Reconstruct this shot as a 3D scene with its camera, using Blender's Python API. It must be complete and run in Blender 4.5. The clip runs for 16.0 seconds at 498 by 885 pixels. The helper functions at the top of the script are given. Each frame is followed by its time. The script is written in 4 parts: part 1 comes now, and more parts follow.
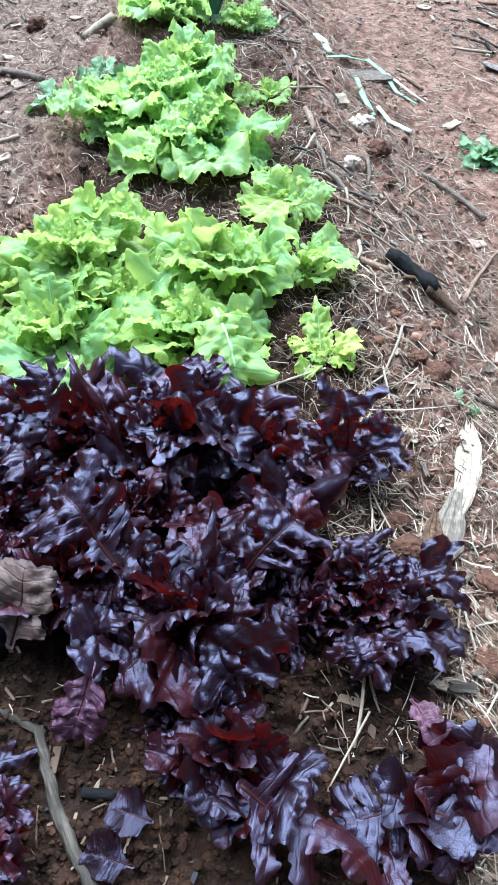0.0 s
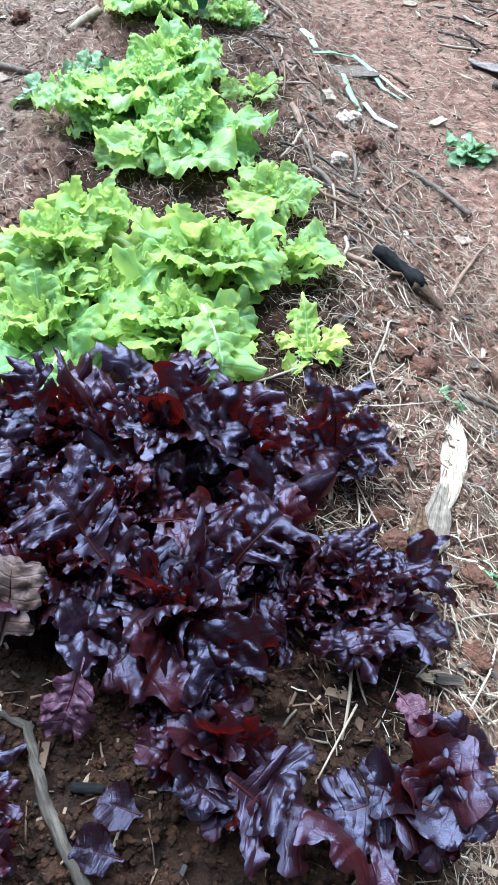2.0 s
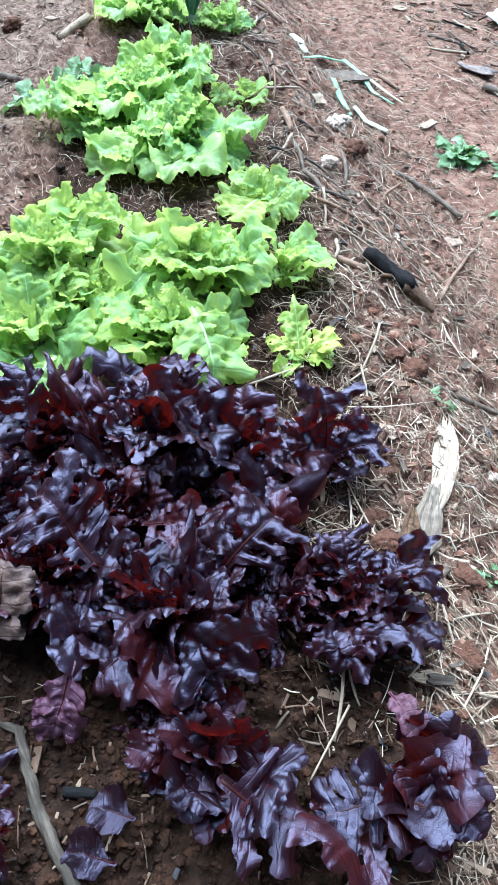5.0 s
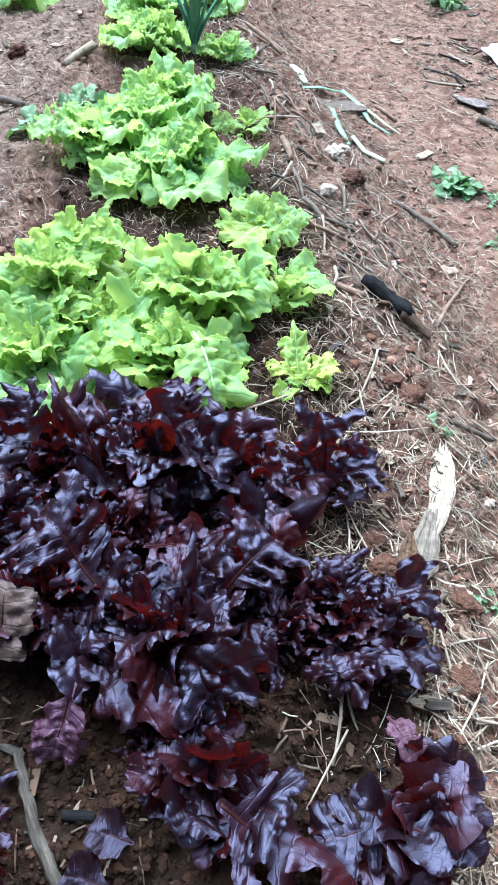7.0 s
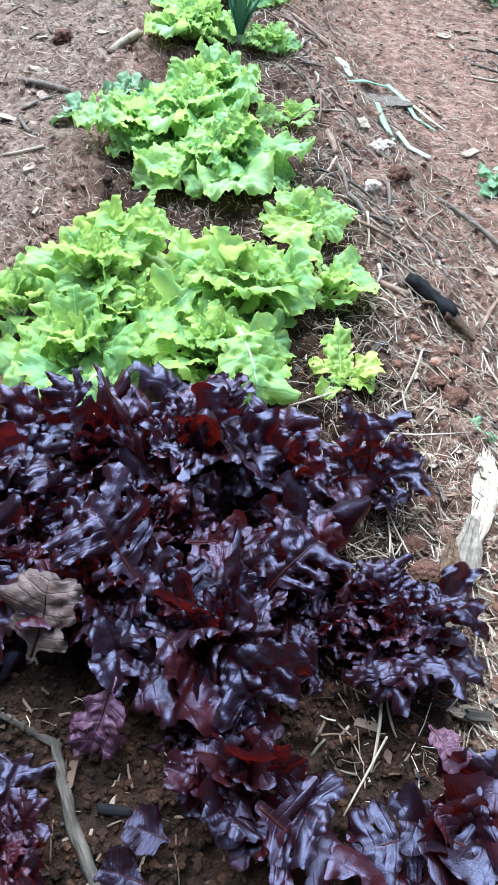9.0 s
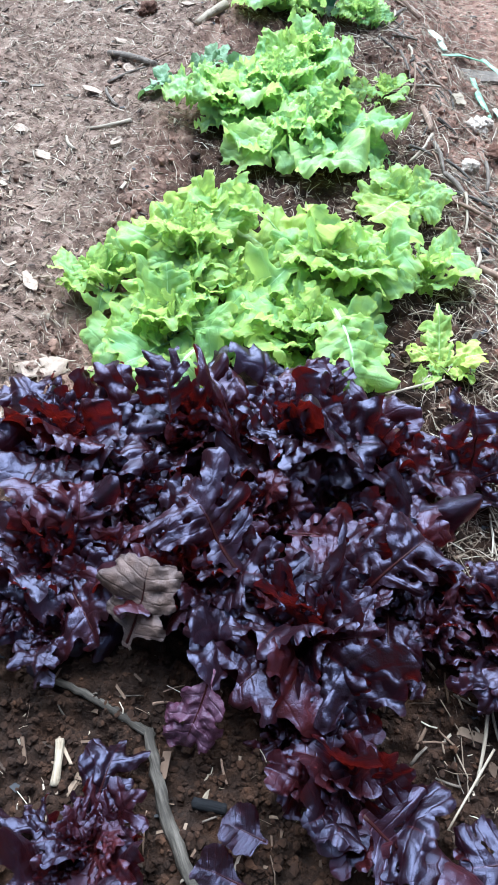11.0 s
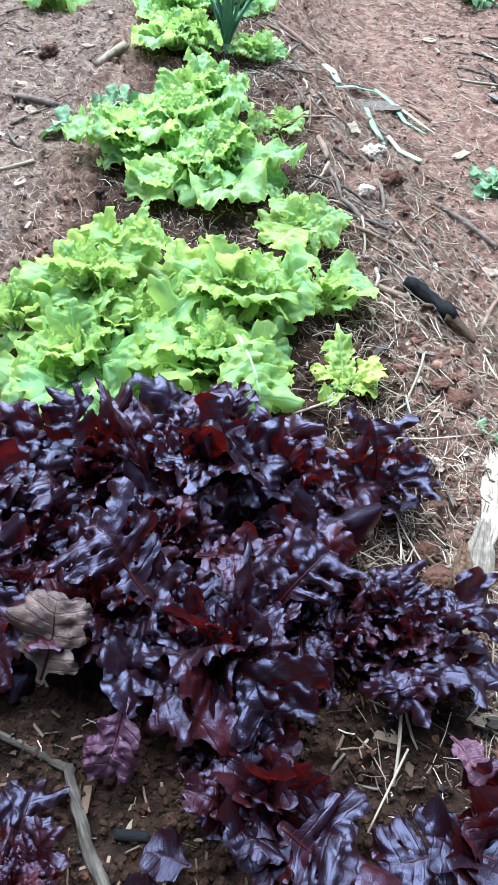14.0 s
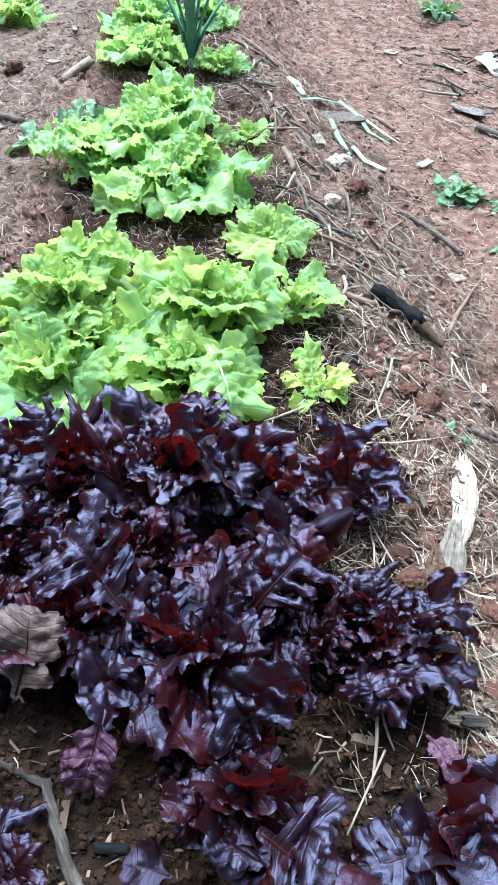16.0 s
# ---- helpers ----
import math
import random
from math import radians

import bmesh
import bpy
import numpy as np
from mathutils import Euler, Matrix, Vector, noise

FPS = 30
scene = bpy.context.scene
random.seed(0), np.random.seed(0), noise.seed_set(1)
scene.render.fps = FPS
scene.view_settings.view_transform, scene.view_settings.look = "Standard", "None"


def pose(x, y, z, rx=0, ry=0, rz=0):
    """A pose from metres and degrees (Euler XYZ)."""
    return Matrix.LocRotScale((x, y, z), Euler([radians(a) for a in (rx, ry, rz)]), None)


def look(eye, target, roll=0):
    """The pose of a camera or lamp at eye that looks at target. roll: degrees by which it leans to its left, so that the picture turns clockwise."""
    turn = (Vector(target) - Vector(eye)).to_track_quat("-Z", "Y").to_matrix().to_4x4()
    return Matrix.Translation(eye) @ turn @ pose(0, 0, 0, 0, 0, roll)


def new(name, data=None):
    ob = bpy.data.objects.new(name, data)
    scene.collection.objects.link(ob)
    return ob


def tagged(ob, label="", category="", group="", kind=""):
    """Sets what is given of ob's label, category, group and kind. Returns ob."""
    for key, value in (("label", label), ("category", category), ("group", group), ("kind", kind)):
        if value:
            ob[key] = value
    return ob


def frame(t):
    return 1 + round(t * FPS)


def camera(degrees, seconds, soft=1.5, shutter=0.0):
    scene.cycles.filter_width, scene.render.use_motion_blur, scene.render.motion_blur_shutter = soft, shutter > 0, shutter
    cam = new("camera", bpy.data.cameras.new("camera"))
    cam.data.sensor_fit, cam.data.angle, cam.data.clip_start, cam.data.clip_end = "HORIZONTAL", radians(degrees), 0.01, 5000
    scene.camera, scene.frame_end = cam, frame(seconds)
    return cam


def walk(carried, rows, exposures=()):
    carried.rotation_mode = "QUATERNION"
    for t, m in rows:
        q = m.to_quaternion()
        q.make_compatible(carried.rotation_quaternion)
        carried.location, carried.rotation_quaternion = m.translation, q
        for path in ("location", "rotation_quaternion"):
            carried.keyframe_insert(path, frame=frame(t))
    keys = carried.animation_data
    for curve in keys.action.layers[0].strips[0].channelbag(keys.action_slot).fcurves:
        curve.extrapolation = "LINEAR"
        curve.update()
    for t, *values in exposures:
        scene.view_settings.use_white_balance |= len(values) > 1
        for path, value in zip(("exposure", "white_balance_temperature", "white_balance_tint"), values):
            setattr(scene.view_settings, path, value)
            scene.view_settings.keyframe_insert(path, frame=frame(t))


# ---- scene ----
cam = camera(39.0, 16.0, soft=1.0)
EXPOSURE, KELVIN, TINT = 1.97, 5040, 2
PATH = [
    (0, (-0.0767, 0.0842, 1.0757), (-0.1080, 1.4461, -0.6005), 3.2),
    (0.5, (-0.0767, 0.0875, 1.0757), (-0.0788, 1.4364, -0.6124), 4.3),
    (1, (-0.0691, 0.0864, 1.0670), (-0.0799, 1.4310, -0.6232), 3.6),
    (1.5, (-0.0734, 0.0842, 1.0746), (-0.0767, 1.4310, -0.6134), 3.9),
    (2, (-0.0788, 0.0810, 1.0789), (-0.0680, 1.4353, -0.6037), 4.5),
    (2.5, (-0.0799, 0.0788, 1.0822), (-0.0659, 1.4386, -0.5962), 4.7),
    (3, (-0.0659, 0.0756, 1.0778), (-0.0626, 1.4364, -0.5994), 3.6),
    (3.5, (-0.0702, 0.0821, 1.0735), (-0.0508, 1.4288, -0.6156), 4.5),
    (4, (-0.0734, 0.0788, 1.0789), (-0.0475, 1.4278, -0.6080), 4.5),
    (4.2, (-0.0605, 0.0767, 1.0778), (-0.0508, 1.4353, -0.6016), 3.6),
    (6.3, (-0.0778, 0.0788, 1.0800), (-0.0432, 1.4526, -0.5864), 5.2),
    (6.5, (-0.0767, 0.0724, 1.0886), (-0.0410, 1.4850, -0.5454), 5.1),
    (7, (-0.0821, 0.0724, 1.0930), (-0.0454, 1.4861, -0.5400), 5.4),
    (7.5, (-0.0842, 0.0724, 1.0930), (-0.0410, 1.4807, -0.5443), 5.9),
    (8, (-0.0907, 0.0713, 1.0951), (-0.0410, 1.4893, -0.5335), 6.3),
    (8.5, (-0.0907, 0.0788, 1.0897), (-0.0659, 1.4872, -0.5476), 5.8),
    (9, (-0.1253, 0.0842, 1.0854), (-0.1458, 1.4774, -0.5648), 5.8),
    (9.5, (-0.2030, 0.0907, 1.0649), (-0.3316, 1.4494, -0.6091), 4.8),
    (9.7, (-0.2214, 0.0950, 1.0498), (-0.3985, 1.4256, -0.6426), 3.5),
    (11.8, (-0.1814, 0.1091, 1.0487), (-0.2948, 1.4591, -0.6340), 3.3),
    (12, (-0.1652, 0.1037, 1.0584), (-0.2516, 1.4861, -0.5994), 3.3),
    (12.5, (-0.1534, 0.0972, 1.0681), (-0.1998, 1.5034, -0.5713), 3.4),
    (13, (-0.1490, 0.0950, 1.0714), (-0.1739, 1.5055, -0.5638), 4.0),
    (13.5, (-0.1469, 0.0983, 1.0681), (-0.1566, 1.5023, -0.5735), 4.6),
    (14, (-0.1447, 0.0972, 1.0703), (-0.1512, 1.5120, -0.5616), 4.4),
    (14.5, (-0.1480, 0.0950, 1.0724), (-0.1382, 1.5098, -0.5584), 5.0),
    (15, (-0.1469, 0.0950, 1.0735), (-0.1285, 1.5109, -0.5573), 5.0),
    (15.5, (-0.1469, 0.0940, 1.0735), (-0.1199, 1.5163, -0.5519), 5.2),
    (16, (-0.1307, 0.0896, 1.0746), (-0.0756, 1.5314, -0.5335), 4.6),
]
walk(cam, [(t, look(eye, target, roll)) for t, eye, target, roll in PATH], exposures=[(0, EXPOSURE, KELVIN, TINT), (16, EXPOSURE, KELVIN, TINT)])

# ---- light: an overcast sky and a weak, wide sun ----
SUN_HEIGHT, SUN_TURN = 56.0, -15.0  # degrees above the horizon, and clockwise from +y
world = bpy.data.worlds.new("overcast_sky")
scene.world = world
world.use_nodes = True
wn, wl = world.node_tree.nodes, world.node_tree.links
sky = wn.new("ShaderNodeTexSky")
sky.sky_type, sky.sun_disc = "NISHITA", False
sky.sun_elevation, sky.sun_rotation = radians(SUN_HEIGHT), radians(SUN_TURN)
sky.air_density, sky.dust_density, sky.ozone_density = 1.0, 6.0, 1.0
wl.new(sky.outputs[0], wn["Background"].inputs["Color"])
wn["Background"].inputs["Strength"].default_value = 0.06
sun = new("sun", bpy.data.lights.new("sun", "SUN"))
sun.data.energy, sun.data.angle, sun.data.color = 3.5, radians(70), (1.0, 0.97, 0.92)
sun_way = Vector((math.sin(radians(SUN_TURN)) * math.cos(radians(SUN_HEIGHT)), math.cos(radians(SUN_TURN)) * math.cos(radians(SUN_HEIGHT)), math.sin(radians(SUN_HEIGHT))))
sun.matrix_world = look(sun_way * 20, (0, 0, 0))


# ---- materials ----
class Nodes:
    """A small helper for node materials."""

    def __init__(self, name):
        self.mat = bpy.data.materials.new(name)
        self.mat.use_nodes = True
        self.n, self.l = self.mat.node_tree.nodes, self.mat.node_tree.links
        self.bsdf = self.n["Principled BSDF"]
        self.out = self.n["Material Output"]

    def add(self, kind, **inputs):
        node = self.n.new(kind)
        for key, value in inputs.items():
            self.put(node, key.replace("_", " "), value)
        return node

    def put(self, node, key, value):
        socket = node.inputs[int(key)] if key.isdigit() else node.inputs[key]
        if isinstance(value, bpy.types.NodeSocket):
            self.l.new(value, socket)
        else:
            socket.default_value = value

    def math(self, op, a, b=0.0, c=0.0):
        node = self.n.new("ShaderNodeMath")
        node.operation = op
        for k, v in enumerate((a, b, c)):
            self.put(node, str(k), v)
        return node.outputs[0]

    def noise(self, coord, scale, detail=4.0, rough=0.6):
        node = self.add("ShaderNodeTexNoise", Vector=coord, Scale=scale, Detail=detail, Roughness=rough)
        return node.outputs["Fac"]

    def ramp(self, fac, stops):
        node = self.n.new("ShaderNodeValToRGB")
        e = node.color_ramp.elements
        while len(e) < len(stops):
            e.new(0.5)
        for k, (p, col) in enumerate(stops):
            e[k].position, e[k].color = p, (*col, 1.0)
        self.put(node, "Fac", fac)
        return node.outputs["Color"]

    def mix(self, fac, a, b, blend="MIX"):
        node = self.n.new("ShaderNodeMix")
        node.data_type, node.blend_type = "RGBA", blend
        node.clamp_factor = True
        for k, v in ((0, fac), (6, a), (7, b)):
            if isinstance(v, bpy.types.NodeSocket):
                self.l.new(v, node.inputs[k])
            else:
                node.inputs[k].default_value = v if k == 0 else (*v, 1.0)
        return node.outputs[2]

    def bump(self, height, strength, distance, normal=None):
        node = self.add("ShaderNodeBump", Height=height, Strength=strength, Distance=distance)
        if normal is not None:
            self.l.new(normal, node.inputs["Normal"])
        return node.outputs[0]

    def coord(self, which="Object"):
        return self.add("ShaderNodeTexCoord").outputs[which]

    def world_place(self):
        return self.add("ShaderNodeNewGeometry").outputs["Position"]

    def set(self, **inputs):
        for key, value in inputs.items():
            self.put(self.bsdf, key.replace("_", " "), value)
        return self


def leaf_material(name, stops, rib_colour, edge_colour, edge_amount, through_colour, through_part, rough, sheen_tint, specular, crease, coat=0.0, spread=6.0, ior=1.5):
    """A lettuce leaf: blade colour by noise and by leaf, pale rib, tinted edge, veins and puckers, some light let through."""
    m = Nodes(name)
    uv = m.add("ShaderNodeSeparateXYZ", Vector=m.coord("UV"))
    u, v = uv.outputs[0], uv.outputs[1]
    side = m.math("ABSOLUTE", m.math("MULTIPLY_ADD", v, 2.0, -1.0))
    place = m.coord("Object")
    chance = m.add("ShaderNodeObjectInfo").outputs["Random"]
    blotch = m.noise(place, 4.5, 4.0, 0.6)
    tone = m.math("ADD", m.math("MULTIPLY", blotch, 0.75), m.math("MULTIPLY_ADD", chance, 0.70, -0.22))
    colour = m.ramp(tone, stops)
    rim = m.n.new("ShaderNodeAttribute")
    rim.attribute_name = "rim"
    edge = m.math("MULTIPLY", m.math("POWER", rim.outputs["Fac"], spread), edge_amount)
    colour = m.mix(edge, colour, edge_colour)
    wobble = m.math("MULTIPLY", m.noise(place, 6.0, 2.0), 0.5)
    stripe = m.math("SINE", m.math("MULTIPLY", m.math("ADD", m.math("SUBTRACT", u, m.math("MULTIPLY", side, 0.16)), m.math("MULTIPLY", wobble, 0.12)), 52.0))
    vein = m.math("POWER", m.math("MULTIPLY_ADD", stripe, 0.5, 0.5), 14.0)
    rib_width = m.math("MULTIPLY_ADD", u, -0.075, 0.085)
    rib = m.math("SUBTRACT", 1.0, m.math("SMOOTH_MIN", m.math("DIVIDE", side, rib_width), 1.0, 0.3))
    rib = m.math("MAXIMUM", rib, 0.0)
    colour = m.mix(m.math("MULTIPLY", vein, 0.12), colour, rib_colour)
    colour = m.mix(m.math("MULTIPLY", rib, 0.85), colour, rib_colour)
    fine = m.noise(place, 90.0, 3.0)
    cells = m.add("ShaderNodeTexVoronoi", Vector=place, Scale=30.0)
    cells.feature = "DISTANCE_TO_EDGE"
    net = cells.outputs["Distance"]
    net = m.math("MINIMUM", m.math("MULTIPLY", net, 5.0), 1.0)
    pucker = m.noise(place, 11.0, 3.0, 0.6)
    height = m.math("ADD", m.math("MULTIPLY", vein, -0.45), m.math("ADD", m.math("MULTIPLY", net, 0.16), m.math("ADD", m.math("MULTIPLY", pucker, 0.7), m.math("MULTIPLY", fine, 0.30))))
    normal = m.bump(height, crease, 0.0030)
    m.set(Base_Color=colour, Roughness=m.math("MULTIPLY_ADD", blotch, 0.18, rough - 0.09), Normal=normal)
    m.set(Specular_IOR_Level=specular, Specular_Tint=(*sheen_tint, 1.0), Coat_Weight=coat, Coat_Roughness=rough * 0.8, IOR=ior)
    see = m.add("ShaderNodeBsdfTranslucent", Color=m.mix(0.35, (*through_colour,), colour), Normal=normal)
    both = m.add("ShaderNodeMixShader", Fac=through_part)
    m.l.new(m.bsdf.outputs[0], both.inputs[1])
    m.l.new(see.outputs[0], both.inputs[2])
    m.l.new(both.outputs[0], m.out.inputs["Surface"])
    return m.mat


RED_LEAF = leaf_material("red_lettuce_leaf", [(0.2, (0.0025, 0.0006, 0.0008)), (0.45, (0.005, 0.0008, 0.0008)), (0.7, (0.019, 0.0018, 0.001)), (0.95, (0.046, 0.0055, 0.0025))],
                         (0.030, 0.004, 0.004), (0.010, 0.0020, 0.004), 0.5, (0.40, 0.024, 0.014), 0.125, 0.365, (0.60, 0.63, 1.0), 0.68, 0.42, 0.0, 1.6, 1.5)
DRY_LEAF = leaf_material("browning_lettuce_leaf", [(0.2, (0.075, 0.055, 0.050)), (0.4, (0.13, 0.090, 0.076)), (0.6, (0.125, 0.078, 0.060)), (0.9, (0.12, 0.068, 0.048))],
                         (0.03, 0.020, 0.018), (0.020, 0.016, 0.019), 0.7, (0.2, 0.08, 0.05), 0.04, 0.50, (1.0, 0.88, 0.92), 0.26, 0.6, 0.0, 2.0)
PINK_LEAF = leaf_material("pink_fading_lettuce_leaf", [(0.2, (0.035, 0.014, 0.026)), (0.5, (0.068, 0.032, 0.054)), (0.8, (0.11, 0.058, 0.080))],
                          (0.10, 0.03, 0.05), (0.05, 0.01, 0.025), 0.8, (0.4, 0.10, 0.18), 0.08, 0.42, (0.8, 0.8, 1.0), 0.50, 0.6)
GREEN_LEAF = leaf_material("green_oak_leaf_lettuce_leaf", [(0.15, (0.165, 0.33, 0.135)), (0.42, (0.235, 0.415, 0.165)), (0.7, (0.285, 0.445, 0.155)), (0.95, (0.35, 0.465, 0.105))],
                           (0.46, 0.64, 0.36), (0.48, 0.58, 0.07), 0.55, (0.57, 0.70, 0.18), 0.45, 0.45, (0.80, 1.0, 1.0), 0.26, 0.5, 0.0, 4.0)
FRILL_LEAF = leaf_material("green_frilled_lettuce_leaf", [(0.15, (0.17, 0.34, 0.15)), (0.42, (0.29, 0.49, 0.22)), (0.7, (0.38, 0.57, 0.22)), (0.95, (0.47, 0.60, 0.16))],
                           (0.42, 0.61, 0.36), (0.44, 0.57, 0.09), 0.6, (0.54, 0.70, 0.18), 0.43, 0.52, (0.80, 1.0, 1.0), 0.30, 0.60, 0.0, 4.0)
YELLOW_LEAF = leaf_material("yellowing_lettuce_leaf", [(0.2, (0.23, 0.40, 0.10)), (0.5, (0.31, 0.47, 0.10)), (0.85, (0.40, 0.50, 0.11))],
                            (0.60, 0.66, 0.30), (0.52, 0.50, 0.12), 0.5, (0.6, 0.75, 0.08), 0.32, 0.45, (0.9, 1.0, 1.0), 0.3, 0.5)
WEED_LEAF = leaf_material("weed_leaf", [(0.15, (0.08, 0.155, 0.065)), (0.5, (0.16, 0.265, 0.125)), (0.9, (0.26, 0.36, 0.20))],
                          (0.18, 0.32, 0.16), (0.08, 0.24, 0.08), 0.4, (0.25, 0.42, 0.09), 0.20, 0.45, (0.9, 1.0, 1.0), 0.5, 0.6)


def soil_material(name="garden_soil", depth=0.012, pieces=False):
    m = Nodes(name)
    p = m.world_place()
    xyz = m.add("ShaderNodeSeparateXYZ", Vector=p)
    big = m.noise(p, 3.0, 5.0, 0.6)
    mid = m.noise(p, 24.0, 6.0, 0.65)
    fine = m.noise(p, 260.0, 4.0, 0.7)
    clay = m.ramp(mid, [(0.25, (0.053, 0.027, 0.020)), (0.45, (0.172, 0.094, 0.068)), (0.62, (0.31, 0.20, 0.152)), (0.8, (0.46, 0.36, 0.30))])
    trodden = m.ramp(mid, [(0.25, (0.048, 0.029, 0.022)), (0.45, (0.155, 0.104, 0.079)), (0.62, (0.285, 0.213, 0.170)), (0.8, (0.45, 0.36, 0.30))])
    # humus is dark by itself; its stops are lowered further for shade on the bed
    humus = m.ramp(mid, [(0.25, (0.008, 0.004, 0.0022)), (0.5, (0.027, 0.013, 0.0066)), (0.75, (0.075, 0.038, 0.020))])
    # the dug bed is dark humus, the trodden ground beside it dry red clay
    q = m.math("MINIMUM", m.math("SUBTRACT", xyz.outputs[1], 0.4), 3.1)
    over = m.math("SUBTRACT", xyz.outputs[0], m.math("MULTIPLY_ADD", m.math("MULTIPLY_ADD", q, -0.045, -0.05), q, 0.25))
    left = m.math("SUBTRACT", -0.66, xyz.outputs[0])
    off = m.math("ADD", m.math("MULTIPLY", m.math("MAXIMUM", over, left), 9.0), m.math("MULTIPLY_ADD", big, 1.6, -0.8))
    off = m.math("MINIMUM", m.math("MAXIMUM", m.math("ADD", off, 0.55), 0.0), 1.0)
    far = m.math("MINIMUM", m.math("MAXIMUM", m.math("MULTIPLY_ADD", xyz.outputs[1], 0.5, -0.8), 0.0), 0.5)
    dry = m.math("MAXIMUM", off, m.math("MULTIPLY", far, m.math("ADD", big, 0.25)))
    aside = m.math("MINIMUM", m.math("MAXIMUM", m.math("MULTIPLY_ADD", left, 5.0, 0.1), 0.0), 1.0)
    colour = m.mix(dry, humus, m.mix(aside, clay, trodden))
    colour = m.mix(m.math("MULTIPLY", fine, 0.45), colour, (0.36, 0.27, 0.22), "OVERLAY")
    if pieces:
        chance = m.add("ShaderNodeNewGeometry").outputs["Random Per Island"]
        colour = m.mix(0.75, colour, m.ramp(chance, [(0.0, (0.50, 0.46, 0.43)), (0.5, (0.80, 0.75, 0.70)), (1.0, (1.0, 0.95, 0.9))]), "MULTIPLY")
    h = m.math("ADD", m.math("MULTIPLY", m.noise(p, 90.0, 6.0, 0.7), 1.0), m.math("MULTIPLY", fine, 0.35))
    m.set(Base_Color=colour, Roughness=0.95, Specular_IOR_Level=0.25, Normal=m.bump(h, 1.0, depth))
    return m.mat


def island_material(name, stops, rough=0.8, grain=300.0, relief=0.5, depth=0.002):
    """Loose litter: every piece takes its own tone."""
    m = Nodes(name)
    chance = m.add("ShaderNodeNewGeometry").outputs["Random Per Island"]
    p = m.world_place()
    g = m.noise(p, grain, 4.0, 0.65)
    colour = m.mix(m.math("MULTIPLY", g, 0.6), m.ramp(chance, stops), (0.3, 0.24, 0.2), "MULTIPLY")
    m.set(Base_Color=colour, Roughness=rough, Specular_IOR_Level=0.3, Normal=m.bump(g, relief, depth))
    return m.mat


def wood_material(name, stops, scale=14.0, rough=0.75, stretch=0.06, relief=0.7, specular=0.3):
    """Weathered wood with its grain along the thing's own x axis."""
    m = Nodes(name)
    place = m.add("ShaderNodeMapping", Vector=m.coord("Object"))
    place.inputs["Scale"].default_value = (stretch, 1.0, 1.0)
    g = m.noise(place.outputs[0], scale * 20, 5.0, 0.65)
    patch = m.noise(m.coord("Object"), scale * 2.2, 4.0, 0.6)
    tone = m.math("ADD", m.math("MULTIPLY", g, 0.6), m.math("MULTIPLY", patch, 0.45))
    m.set(Base_Color=m.ramp(tone, stops), Roughness=rough, Specular_IOR_Level=specular, Normal=m.bump(g, relief, 0.003))
    return m.mat


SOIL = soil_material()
CRUMB_SOIL = soil_material("soil_crumb", 0.002, True)
STRAW = island_material("dry_straw", [(0.0, (0.075, 0.048, 0.032)), (0.45, (0.23, 0.17, 0.122)), (0.75, (0.45, 0.375, 0.285)), (1.0, (0.78, 0.70, 0.58))], 0.7)
CHIPS = island_material("wood_chips", [(0.0, (0.035, 0.022, 0.015)), (0.4, (0.12, 0.078, 0.052)), (0.75, (0.26, 0.195, 0.14)), (1.0, (0.45, 0.385, 0.30))], 0.85, 160.0)
CLOD = island_material("red_clay_clod", [(0.0, (0.110, 0.056, 0.038)), (0.5, (0.155, 0.074, 0.046)), (1.0, (0.235, 0.108, 0.064))], 0.95, 150.0, 1.0, 0.010)
CHAR_BITS = island_material("charcoal_bits", [(0.0, (0.008, 0.008, 0.010)), (1.0, (0.04, 0.042, 0.05))], 0.6, 200.0)
PALE_WOOD = wood_material("pale_split_wood", [(0.33, (0.10, 0.068, 0.04)), (0.48, (0.25, 0.20, 0.14)), (0.8, (0.44, 0.385, 0.30))], 22.0, relief=1.0)
GREY_WOOD = wood_material("grey_weathered_wood", [(0.25, (0.024, 0.017, 0.012)), (0.5, (0.085, 0.066, 0.051)), (0.8, (0.20, 0.17, 0.14))], 24.0)
DARK_STICK = wood_material("dark_grey_stick_bark", [(0.3, (0.010, 0.0075, 0.005)), (0.5, (0.031, 0.025, 0.019)), (0.8, (0.16, 0.137, 0.112))], 10.0, relief=1.0)
BROWN_WOOD = wood_material("brown_twig_bark", [(0.25, (0.06, 0.035, 0.025)), (0.5, (0.15, 0.095, 0.065)), (0.8, (0.30, 0.22, 0.16))])
CHARRED = wood_material("charred_wood", [(0.3, (0.004, 0.004, 0.005)), (0.6, (0.009, 0.009, 0.010)), (0.85, (0.030, 0.026, 0.023))], 8.0, 0.8, 0.35, 1.0, 0.10)
BURNT_END = wood_material("scorched_brown_wood", [(0.3, (0.010, 0.007, 0.005)), (0.5, (0.045, 0.025, 0.013)), (0.85, (0.20, 0.12, 0.06))])
WHITE_WOOD = wood_material("bleached_split_wood", [(0.36, (0.10, 0.070, 0.045)), (0.48, (0.29, 0.24, 0.18)), (0.75, (0.52, 0.47, 0.40))], 22.0, relief=1.0)
SHARD_GREY = wood_material("weathered_shard_wood", [(0.28, (0.04, 0.031, 0.023)), (0.5, (0.12, 0.10, 0.078)), (0.8, (0.29, 0.25, 0.205))], 24.0)
STALK = wood_material("dry_straw_stalk", [(0.2, (0.13, 0.095, 0.065)), (0.5, (0.26, 0.215, 0.16)), (0.85, (0.42, 0.37, 0.30))], 20.0, 0.7)


